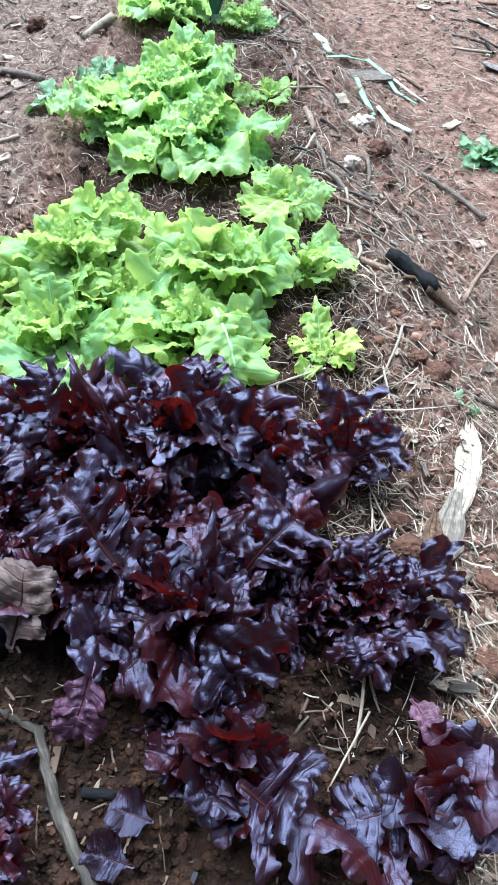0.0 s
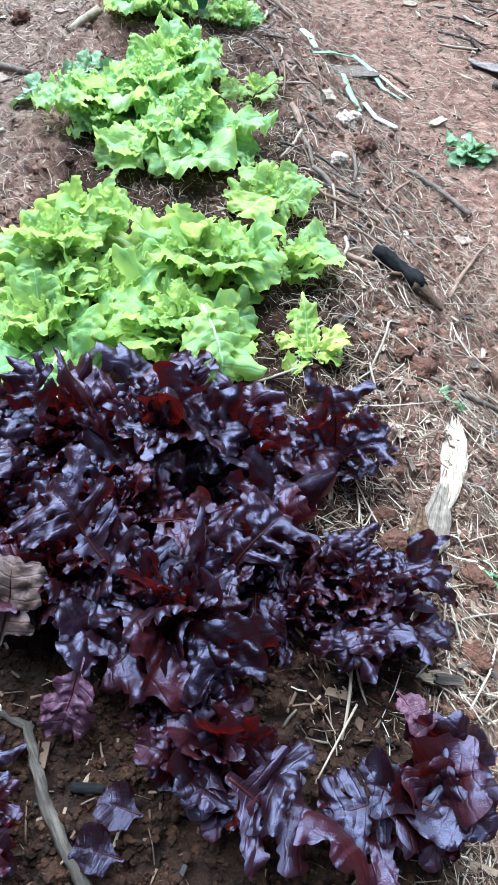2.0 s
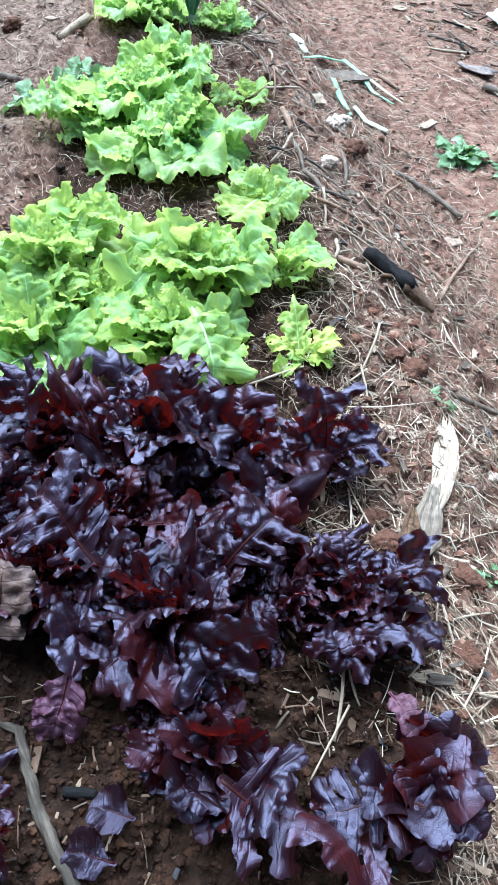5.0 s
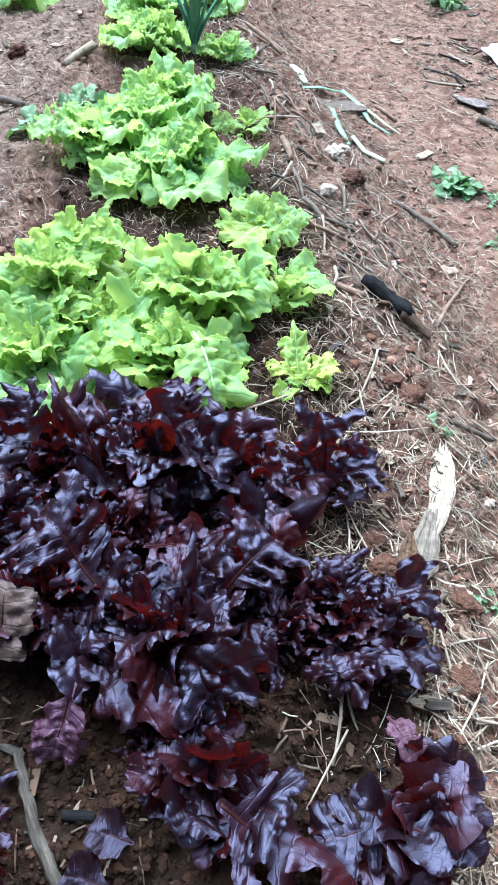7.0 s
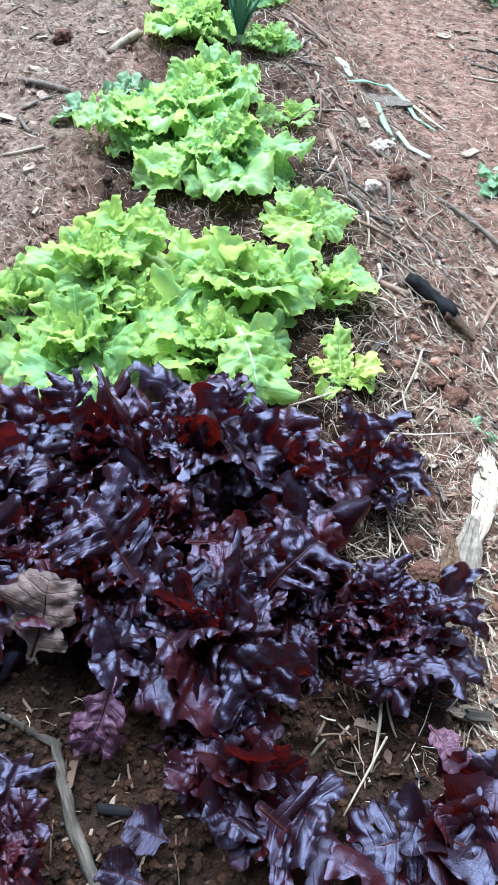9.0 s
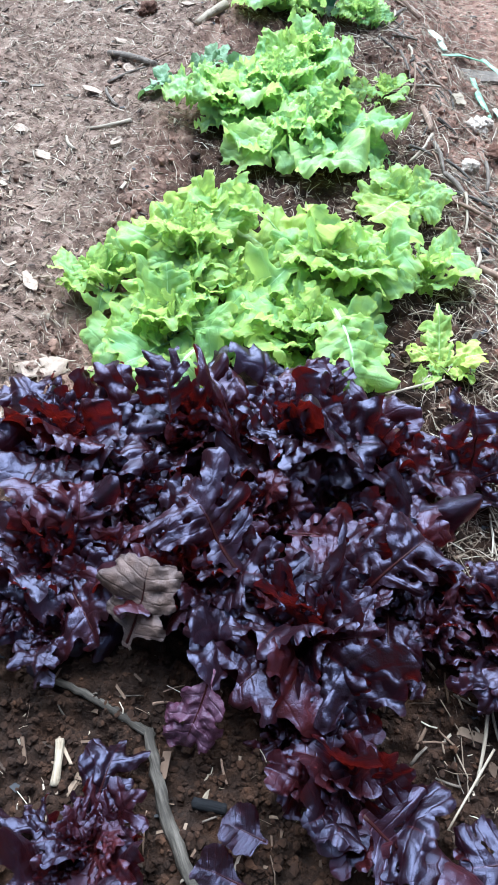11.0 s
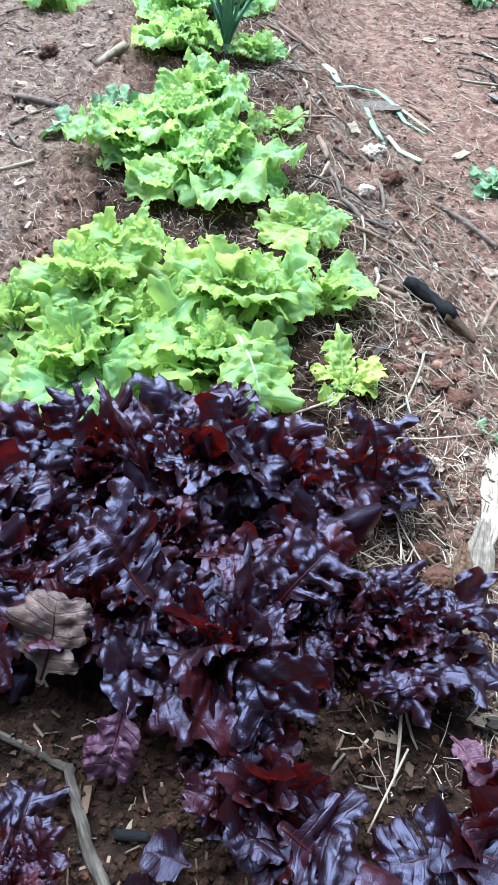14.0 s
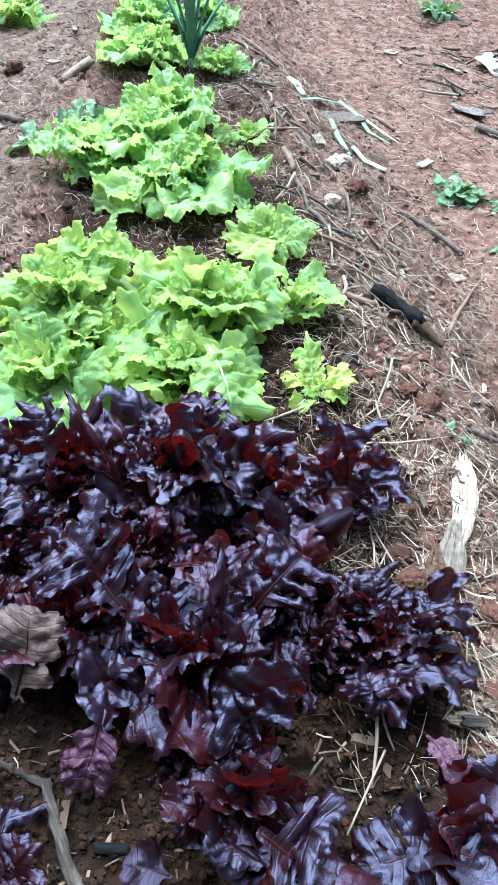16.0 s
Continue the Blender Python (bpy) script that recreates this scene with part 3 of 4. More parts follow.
# ---- the lettuces in the bed ----
RED_TEXT = "red oak leaf lettuce, glossy dark burgundy curled leaves"
GREEN_TEXT = "bright green oak leaf lettuce with wavy lobed leaves"
FRILL_TEXT = "light green lettuce head with crisp frilled leaves"


def red_lettuce(x, y, reach, height, leaves, seed, label=RED_TEXT, sort="red", **more):
    return lettuce(x, y, reach, height, leaves, sort, seed, label, "lettuce", "red lettuces in the bed", "red_lettuce", **{"low": 50, "high": 88, **more})


def green_lettuce(x, y, reach, height, leaves, seed, label=GREEN_TEXT, sort="green", **more):
    return lettuce(x, y, reach, height, leaves, sort, seed, label, "lettuce", "green lettuces in the bed", "green_lettuce", **more)


red_front = red_lettuce(-0.085, 0.345, 0.125, 0.11, 16, 1, sort="broad", low=78)
red_corner = red_lettuce(0.188, 0.315, 0.135, 0.13, 14, 2, sort="broad", low=76)
red_lettuce(-0.400, 0.232, 0.112, 0.10, 19, 3, "small red lettuce beside a grey stick, dark curled leaves")
red_side = red_lettuce(0.128, 0.590, 0.132, 0.14, 24, 4)
red_small = red_lettuce(0.097, 0.905, 0.105, 0.10, 10, 5, "small red lettuce at the bed's edge, brownish heart")
red_middle = red_lettuce(-0.175, 0.545, 0.175, 0.16, 26, 6)
red_brown = red_lettuce(-0.350, 0.60, 0.175, 0.16, 26, 7, "red lettuce with one browning crinkled outer leaf")
red_back = red_lettuce(-0.245, 0.885, 0.191, 0.18, 28, 8)
red_back_edge = red_lettuce(-0.080, 0.865, 0.159, 0.15, 22, 9)
red_gap = red_lettuce(-0.045, 0.655, 0.148, 0.15, 21, 10)
red_lettuce(-0.610, 0.815, 0.185, 0.16, 24, 11)
red_outer = red_lettuce(-0.560, 0.585, 0.180, 0.15, 24, 12)
red_back_left = red_lettuce(-0.420, 0.880, 0.170, 0.16, 22, 13)

red_hollow = red_lettuce(-0.276, 0.731, 0.130, 0.14, 15, 14)
red_lettuce(-0.487, 0.705, 0.130, 0.14, 15, 15)
red_lettuce(-0.150, 0.435, 0.110, 0.09, 11, 17, low=60)
red_lettuce(0.019, 0.578, 0.100, 0.11, 13, 16, "small red lettuce beside bare soil, dark curled leaves")
green_lettuce(-0.220, 1.40, 0.198, 0.20, 35, 21)
green_front = green_lettuce(-0.230, 1.20, 0.175, 0.16, 29, 22)
green_lettuce(-0.530, 1.37, 0.170, 0.18, 31, 23)
green_left_front = green_lettuce(-0.520, 1.17, 0.166, 0.15, 28, 24)
green_left_back = green_lettuce(-0.500, 1.52, 0.150, 0.16, 18, 29)
green_lettuce(-0.424, 1.304, 0.140, 0.15, 16, 41)
green_lettuce(-0.693, 1.282, 0.130, 0.14, 15, 42)
green_right_back = green_lettuce(-0.060, 1.72, 0.125, 0.15, 15, 25)
green_right = green_lettuce(0.005, 1.47, 0.120, 0.11, 12, 26, "green lettuce with a yellowing lower leaf")
green_young = green_lettuce(0.047, 1.183, 0.080, 0.05, 4, 27, "young yellow-green lettuce with a few lobed leaves", low=30)
green_lettuce(-0.590, 2.13, 0.160, 0.18, 32, 31, FRILL_TEXT, "frill", low=34, high=64)
green_lettuce(-0.385, 2.40, 0.185, 0.20, 36, 32, FRILL_TEXT, "frill", low=34, high=64)
frill_front = green_lettuce(-0.305, 2.00, 0.190, 0.17, 32, 33, FRILL_TEXT, "frill", low=26, high=64)
green_lettuce(-0.430, 2.20, 0.16, 0.18, 26, 34, FRILL_TEXT, "frill", low=34, high=64)
green_lettuce(-0.530, 2.96, 0.150, 0.17, 30, 35, FRILL_TEXT, "frill", low=28, high=64)
green_lettuce(-0.545, 3.32, 0.165, 0.17, 26, 36, FRILL_TEXT, "frill", low=28, high=64)
green_lettuce(-0.245, 2.94, 0.105, 0.13, 20, 37, "small frilled green lettuce beside the leek", "frill", low=28, high=64)
green_lettuce(-0.320, 3.47, 0.13, 0.14, 20, 38, FRILL_TEXT, "frill", low=28, high=64)
green_lettuce(-0.137, 2.37, 0.10, 0.07, 10, 39, "straggling young green lettuce on bare soil", low=24)
green_lettuce(-1.182, 3.565, 0.150, 0.15, 24, 40, "green lettuce in the neighbouring row", low=24)

# single leaves that stand out
pick = lambda sort, ring, k: SETS[sort][ring][k % len(SETS[sort][ring])]
BROWNING, FADED = "browning crinkled leaf", "faded pink drooping leaf"
OLD = leaf_set("old_leaf", DRY_LEAF, 52, 3, half=(0.38, 0.44), bend=(0.4, 0.8), pairs=3, lobe=(0.15, 0.18), blend=0.05, scallop=0.028, ruffle=(0.05, 0.08), waves=(7.0, 9.0), curl=(0.4, 1.0), quilt=0.022, swell=0.2, step=0.019)
set_leaf(red_brown, OLD[0], (-0.412, 0.470, 0.10), (-0.390, 0.565, 0.18), 1.0, 0, BROWNING, DRY_LEAF)
set_leaf(red_middle, OLD[1], (-0.284, 0.446, 0.115), (-0.301, 0.365, 0.045), 0.85, 0, FADED, PINK_LEAF)
set_leaf(red_corner, OLD[2], (0.160, 0.44, 0.10), (0.185, 0.37, 0.12), 0.62, 0, FADED, PINK_LEAF)
SHOWN_GREEN = (
    (green_front, "green", 0, 2, (-0.19, 1.20, 0.13), (-0.126, 1.053, 0.04), 1.0), (green_left_front, "green", 0, 4, (-0.44, 1.04, 0.12), (-0.489, 0.947, 0.05), 1.0),
    (green_left_back, "green", 1, 3, (-0.340, 1.452, 0.12), (-0.450, 1.502, 0.13), 0.6),
    (green_right, "green", 0, 6, (-0.003, 1.50, 0.06), (0.097, 1.553, 0.05), 1.1), (green_right_back, "green", 0, 8, (-0.060, 1.70, 0.08), (-0.138, 1.59, 0.08), 1.0),
    (frill_front, "frill", 0, 1, (-0.40, 1.98, 0.09), (-0.500, 1.865, 0.02), 0.9), (frill_front, "frill", 0, 3, (-0.255, 1.96, 0.09), (-0.095, 2.07, 0.07), 0.7),
)
SHOWN_RED = (
    (red_back, "red", 1, 2, (-0.158, 0.930, 0.11), (-0.199, 0.999, 0.19), 1.0), (red_back, "red", 1, 4, (-0.317, 0.835, 0.09), (-0.392, 0.940, 0.16), 0.7),
    (red_back_left, "red", 1, 6, (-0.434, 0.859, 0.12), (-0.488, 0.962, 0.18), 0.9), (red_gap, "red", 0, 2, (-0.087, 0.605, 0.12), (0.000, 0.694, 0.135), 1.2),
    (red_brown, "red", 0, 6, (-0.271, 0.593, 0.13), (-0.383, 0.675, 0.18), 1.25),
    (red_hollow, "red", 0, 1, (-0.215, 0.668, 0.14), (-0.128, 0.640, 0.17), 1.0),
    (red_back_edge, "red", 0, 7, (-0.072, 0.848, 0.08), (0.012, 0.838, 0.10), 1.1), (red_middle, "red", 1, 11, (-0.122, 0.465, 0.10), (-0.222, 0.447, 0.06), 0.9),
)
for plant, sort, ring, k, base, tip, wide in SHOWN_GREEN + SHOWN_RED:
    set_leaf(plant, pick(sort, ring, k), base, tip, wide)
SHOWN_NEAR = (
    (red_front, 0, 9, (-0.068, 0.312, 0.10), (0.043, 0.262, 0.07), 1.1),
    (red_front, 1, 7, (-0.131, 0.332, 0.06), (-0.196, 0.345, 0.10), 0.7),
    (red_corner, 0, 10, (0.160, 0.308, 0.10), (0.056, 0.284, 0.07), 1.0),
    (red_corner, 0, 12, (0.168, 0.303, 0.10), (0.255, 0.272, 0.08), 1.1),
    (red_side, 1, 1, (0.118, 0.604, 0.10), (0.089, 0.682, 0.125), 1.2), (red_side, 0, 13, (0.134, 0.600, 0.08), (0.218, 0.624, 0.14), 0.9),
    (red_small, 0, 4, (0.075, 0.883, 0.03), (0.013, 0.925, 0.10), 0.9), (red_small, 0, 2, (0.085, 0.885, 0.03), (0.200, 0.885, 0.09), 0.9), (red_small, 1, 9, (0.085, 0.888, 0.03), (0.086, 0.974, 0.15), 1.0),
)
for plant, ring, k, base, tip, wide in SHOWN_NEAR:
    set_leaf(plant, pick("broad" if plant in (red_front, red_corner) else "red", ring, k), base, tip, wide)
ROUND = leaf_set("round_leaf", RED_LEAF, 53, 2, half=(0.42, 0.46), bend=(0.1, 0.3), pairs=4, lobe=(0.19, 0.21), blend=0.10, scallop=0.016, ruffle=0.02, waves=7.0, curl=0.2, quilt=0.016, swell=0.1, fold=0.05, step=0.024)
set_leaf(red_front, ROUND[0], (-0.180, 0.272, 0.045), (-0.240, 0.283, 0.05), 0.95)
set_leaf(red_front, ROUND[1], (-0.198, 0.222, 0.035), (-0.264, 0.231, 0.035), 0.85)
red_lettuce(-0.530, 0.490, 0.095, 0.09, 12, 18, "small red lettuce at the foot of larger ones", low=56)
YOUNG = "thin yellow-green lobed leaf"
for k, (tip, wide) in enumerate((((0.016, 1.306, 0.09), 0.5), ((0.126, 1.213, 0.06), 0.9), ((-0.032, 1.205, 0.04), 0.6), ((-0.005, 1.117, 0.02), 0.55), ((0.110, 1.150, 0.03), 0.7))):
    set_leaf(green_young, pick("green", 1, 2 * k + 1), (0.047, 1.183, 0.012), tip, wide, 0, YOUNG, YELLOW_LEAF)
set_leaf(green_right, pick("green", 0, 9), (0.0, 1.485, 0.05), (-0.003, 1.425, 0.015), 1.0, 0, "yellowing leaf with brown edge", YELLOW_LEAF)

# ---- leek, weeds ----
def leek(x, y):
    plant = tagged(new("leek", None), "young leek with upright blue-green strap leaves", "leek")
    plant.matrix_basis = pose(x, y, gz(x, y))
    rng = np.random.default_rng(5)
    part("shank", tube("leek_shank", [(0, 0, -0.03), (0, 0, 0.005), (0.002, 0, 0.03)], [0.018, 0.018, 0.016], SCRAP_PALE), plant, "pale leek shank")
    for k, (lean, turn, size) in enumerate(((7, 90, 0.40), (15, 95, 0.38), (24, 80, 0.30), (9, 270, 0.42), (18, 265, 0.38), (28, 280, 0.28), (6, 10, 0.44), (12, 180, 0.36))):
        pts = [(0, 0, 0)]
        for s in range(1, 9):
            a = radians(lean * (0.5 + 0.12 * s))
            px, py, pz = pts[-1]
            pts.append((px, py + size / 8 * math.sin(a), pz + size / 8 * math.cos(a)))
        rr = [0.012, 0.014, 0.017, 0.018, 0.017, 0.015, 0.012, 0.008, 0.002]
        part("leaf", tube("leek_leaf", pts, rr, LEEK_GREEN, 10, 0.04, k, 0.35), plant, "", pose(0, 0, 0.004, 0, 0, turn))
    return plant


leek(-0.357, 2.968)


def weed(x, y, reach, leaves, seed, label):
    return lettuce(x, y, reach, 0.03, leaves, "weed", seed, label, "weed", "weeds", "weed", low=6, high=42)


weed(0.586, 2.331, 0.100, 26, 51, "low leafy green weed on the bare path")
weed(0.715, 2.251, 0.055, 9, 52, "small green weed on the bare path")
weed(0.686, 2.002, 0.058, 7, 53, "small green weed on the bare path")
weed(0.816, 4.154, 0.155, 14, 54, "low green weed on the path")
weed(-0.795, 2.267, 0.092, 12, 55, "small blue-green weed beside the bed")
weed(-0.685, 2.434, 0.087, 10, 56, "small blue-green weed beside the lettuce")
weed(0.373, 0.704, 0.028, 6, 57, "tiny green seedling in the straw")
weed(0.336, 1.101, 0.033, 4, 58, "tiny green seedling in the straw")


# ---- sticks and scraps ----
def charred_stick():
    ax, ay, bx, by = 0.212, 1.590, 0.378, 1.435
    thing = tagged(new("charred_stick", None), "charred black stick with a scorched brown end", "stick")
    za, zb = gz(ax, ay) + 0.017, gz(bx, by) + 0.017
    thing.matrix_basis = own_axes((ax, ay, za), (bx, by, zb))
    n = 0.233
    part("burnt_wood", tube("burnt_wood", wavy((0, 0, 0), (n * 0.68, 0.004, 0), 16, 0.006, 1), [float(v) for v in np.interp(np.linspace(0, 1, 16), (0, 0.12, 0.3, 0.45, 0.6, 0.75, 0.9, 1), (0.013, 0.020, 0.0185, 0.021, 0.018, 0.023, 0.0235, 0.016))], CHARRED, 18, 0.19, 1), thing, "charred black wood")
    part("scorched_end", tube("scorched_end", wavy((n * 0.60, 0.001, -0.001), (n, -0.004, -0.003), 12, 0.004, 2), [float(v) for v in np.linspace(0.0195, 0.005, 12)], BURNT_END, 14, 0.16, 2), thing, "scorched brown wood")
    part("side_stub", tube("side_stub", [(n * 0.42, -0.012, 0.004), (n * 0.36, -0.028, 0.006), (n * 0.34, -0.036, 0.004)], [0.007, 0.006, 0.003], BURNT_END, 8, 0.1, 3), thing, "broken brown side twig")
    return thing


charred_stick()


def wood_shard():
    """A split piece of pale wood, flat and splintered, darker at its lower end."""
    thing = tagged(new("wood_shard", None), "pale splintered wood shard with a brown rotten end", "wood")
    thing.matrix_basis = own_axes((0.352, 1.045, gz(0.352, 1.045) + 0.012), (0.272, 0.70, gz(0.272, 0.70) + 0.016))
    rng = np.random.default_rng(4)

    def slab(name, x0, x1, widths, thick, material, centre, ragged, rough=0.0012):
        n, across = 22, 11
        vs, fs = [], []
        teeth = [rng.uniform(-1, 1) for _ in range(across)]
        for side in (1, -1):
            for k in range(n):
                f = k / (n - 1)
                w = float(np.interp(f, np.linspace(0, 1, len(widths)), widths)) * (1 + 0.05 * math.sin(17 * f))
                for c in range(across):
                    g = c / (across - 1) * 2 - 1
                    pull = ragged * teeth[c] * (1 - f) ** 4
                    ridge = 0.16 * math.sin(g * 9 + 1.3) + 0.12 * math.sin(g * 21 + f * 3)
                    z = side * thick * 0.5 * (1 - 0.5 * abs(g) ** 3) * (1 + ridge * (side > 0)) + rng.uniform(-rough, rough)
                    vs.append((x0 + (x1 - x0) * f + pull, centre(f) + g * w / 2, z))
        at = lambda q, k, c: q * n * across + k * across + c
        for k in range(n - 1):
            for c in range(across - 1):
                fs.append((at(0, k, c), at(0, k + 1, c), at(0, k + 1, c + 1), at(0, k, c + 1)))
                fs.append((at(1, k, c), at(1, k, c + 1), at(1, k + 1, c + 1), at(1, k + 1, c)))
        ring = [(k, 0) for k in range(n)] + [(n - 1, c) for c in range(1, across)] + [(k, across - 1) for k in range(n - 2, -1, -1)] + [(0, c) for c in range(across - 2, 0, -1)]
        for (a, b), (c, d) in zip(ring, ring[1:] + ring[:1]):
            fs.append((at(0, a, b), at(1, a, b), at(1, c, d), at(0, c, d)))
        return mesh_from(name, vs, fs, material, False)

    part("splinter", slab("splinter", 0.0, 0.245, [0.032, 0.050, 0.052, 0.050, 0.044, 0.034, 0.020], 0.012, WHITE_WOOD, lambda f: -0.004 + 0.012 * math.sin(2.2 * f) - 0.012 * f * f, 0.026, 0.0005), thing, "pale split wood")
    part("rotten_end", slab("rotten_end", 0.185, 0.350, [0.022, 0.034, 0.048, 0.060, 0.066, 0.038], 0.015, SHARD_GREY, lambda f: -0.010 - 0.016 * f, 0.014, 0.0008), thing, "grey weathered wood")
    part("brown_rot", slab("brown_rot", 0.255, 0.350, [0.010, 0.030, 0.036, 0.030], 0.024, BROWN_ROT, lambda f: -0.046 + 0.004 * f, 0.008, 0.0018), thing, "brown rotten wood")
    return thing


wood_shard()

stick("grey_stick", "bent grey weathered stick lying on dark soil", "stick", [(-0.508, 0.424), (-0.354, 0.376)], [0.0050, 0.0062, 0.0072], DARK_STICK, 0.0054, 0.12, 1, count=16)
stick("grey_stick", "thick grey weathered stick lying on dark soil", "stick", [(-0.362, 0.384), (-0.232, 0.180)], [0.0070, 0.0085, 0.0090, 0.0092], DARK_STICK, -0.0110, 0.12, 2, count=18)
stick("twig", "thin grey-brown twig lying on the path", "twig", [(0.367, 2.198), (0.538, 1.950)], [0.0055, 0.0072, 0.0080, 0.0088], GREY_WOOD, 0.0114, 0.14, 3, count=16)
stick("twig", "dark brown broken twig lying on the straw", "twig", [(0.314, 1.169), (0.478, 1.111)], [0.0036, 0.0056, 0.0062, 0.0045], GREY_WOOD, -0.0040, 0.14, 4, 0.004, count=14)
stick("split_stick", "split grey stick leaning on the straw", "stick", [(0.306, 0.704), (0.215, 0.620)], [0.0078, 0.0109, 0.0093], GREY_WOOD, 0.0016, 0.06, 5, 0.006, flat=0.5)
stick("short_branch", "short grey branch in the straw", "stick", [(0.208, 0.719), (0.227, 0.658)], [0.0093, 0.0109, 0.0093], GREY_WOOD, 0.0031, 0.08, 6)
stick("twig", "forked dry twig on the path", "twig", [(0.408, 1.504), (0.579, 1.834)], [0.0060, 0.0050, 0.0025], BROWN_WOOD, 0.0071, 0.08, 7)
stick("twig", "curved brown twig on the path", "twig", [(0.265, 1.835), (0.363, 2.061)], [0.0053, 0.0053, 0.0035], BROWN_WOOD, 0.0141, 0.05, 8)
stick("twig", "brown twig beside the charred stick", "twig", [(0.211, 1.527), (0.104, 1.591)], [0.0103, 0.0094, 0.0068], BROWN_WOOD, 0.0034, 0.06, 9)
stick("pale_branch", "pale grey branch behind the lettuces", "stick", [(-0.812, 2.769), (-0.731, 2.903)], [0.0109, 0.0146, 0.0164], PALE_WOOD, 0.0055, 0.1, 10)
stick("twig", "grey twig on the far path", "twig", [(-1.065, 2.527), (-0.882, 2.445)], [0.0103, 0.0137, 0.0120], GREY_WOOD, 0.0068, 0.08, 11)
stick("grey_branch", "short grey branch on the far path", "stick", [(0.758, 2.849), (0.84, 2.79)], [0.013, 0.016, 0.014], GREY_WOOD, 0.005, 0.1, 12)
stick("charred_twig", "short charred twig on dark soil", "twig", [(-0.281, 0.303), (-0.237, 0.303)], [0.0072, 0.0078, 0.0072], CHARRED, 0.0000, 0.06, 13)
stick("pale_stalk", "pale broken stalk on dark soil", "stalk", [(-0.478, 0.349), (-0.465, 0.291)], [0.0063, 0.0056, 0.0063], PALE_WOOD, 0.0013, 0.05, 14)

STALKS = (
    ((0.112, 0.437, 0.031), (0.051, 0.328, 0.008), 0.0018, 0.0000), ((0.106, 0.499, 0.017), (0.091, 0.391, 0.008), 0.0027, 0.0028),
    ((0.228, 0.768), (0.158, 0.741), 0.0025, 0.0000), ((0.072, 0.735), (0.015, 0.706), 0.0025, 0.0000), ((0.219, 1.283, 0.050), (0.171, 1.152), 0.0030, 0.0050),
    ((0.175, 1.175), (0.185, 1.041), 0.0025, 0.0047), ((0.190, 1.170), (0.116, 1.088), 0.0025, -0.0031), ((-0.065, 1.077), (0.050, 1.143), 0.0032, 0.0015),
    ((0.280, 0.609), (0.284, 0.492), 0.0024, 0.0060), ((0.243, 0.572), (0.369, 0.621), 0.0024, 0.0045), ((0.278, 0.477), (0.368, 0.471), 0.0030, 0.0030),
    ((0.306, 0.517), (0.330, 0.456), 0.0028, 0.0047),
)
for k, (a, b, r, bend) in enumerate(STALKS):
    stick("straw_stalk", "single pale dry straw stalk on the soil", "straw", [a, b], [r, r, r * 0.8], STALK, bend, 0.03, 60 + k, 0.006, "single straw stalks", 6, 6)

loose = np.random.default_rng(67)
for k in range(90):
    y = loose.uniform(0.45, 2.1)
    x = float(edge_right(y)) + loose.normal(0.08, 0.09)
    if abs(x - 0.31) < 0.06 and 0.65 < y < 1.08:
        continue
    a, n, r = loose.normal(-0.6, 0.8), loose.uniform(0.03, 0.10), loose.uniform(0.0009, 0.0021)
    stick("straw_stalk", "loose pale straw stalk beside the bed", "straw", [(x - n * math.cos(a) / 2, y - n * math.sin(a) / 2), (x + n * math.cos(a) / 2, y + n * math.sin(a) / 2)], [r, r, r * 0.8], STALK, n * loose.normal(0, 0.05), 0.03, 700 + k, loose.uniform(0.004, 0.012), "single straw stalks", 5, 5)


def scrap(label, pts, radii, material, seed, flat=0.3):
    """A limp strip of onion leaf."""
    world_pts = [(x, y, gz(x, y) + h) for x, y, h in pts]
    o = Vector(world_pts[0])
    fine = []
    for a, b in zip(world_pts, world_pts[1:]):
        for s in range(4):
            fine.append(Vector(a).lerp(Vector(b), s / 4) - o)
    fine.append(Vector(world_pts[-1]) - o)
    rr = [float(np.interp(k / (len(fine) - 1), np.linspace(0, 1, len(radii)), radii)) for k in range(len(fine))]
    ob = new("onion_leaf", tube("onion_leaf", fine, rr, material, 8, 0.08, seed, flat))
    ob.location = o
    return tagged(ob, label, "onion leaf", "wilted onion leaves")


scrap("wilted pale onion leaf on the path", [(0.026, 3.064, 0.012), (0.051, 2.985, 0.025), (0.079, 2.907, 0.012)], [0.0130, 0.0166, 0.0111], SCRAP_PALE, 1)
scrap("wilted green onion leaf on the path", [(0.067, 2.844, 0.016), (0.133, 2.875, 0.024), (0.238, 2.962, 0.016)], [0.0074, 0.0111, 0.0074], SCRAP_GREEN, 2)
scrap("long wilted green onion leaf on the path", [(0.229, 2.964, 0.020), (0.284, 2.844, 0.028), (0.332, 2.750, 0.016), (0.400, 2.661, 0.012)], [0.0093, 0.0111, 0.0093, 0.0037], SCRAP_GREEN, 3)
scrap("long wilted pale onion leaf on the path", [(0.260, 2.959, 0.016), (0.312, 2.848, 0.020), (0.382, 2.730, 0.016), (0.438, 2.688, 0.008)], [0.0056, 0.0074, 0.0056, 0.0019], SCRAP_PALE, 4)
scrap("wilted green onion leaf on the path", [(0.178, 2.742, 0.016), (0.197, 2.597, 0.023), (0.230, 2.480, 0.011)], [0.0093, 0.0130, 0.0074], SCRAP_GREEN, 5)
scrap("dried pale onion leaf on the path", [(0.245, 2.533, 0.012), (0.286, 2.481, 0.023), (0.356, 2.436, 0.008)], [0.0093, 0.0111, 0.0130], SCRAP_PALE, 6)


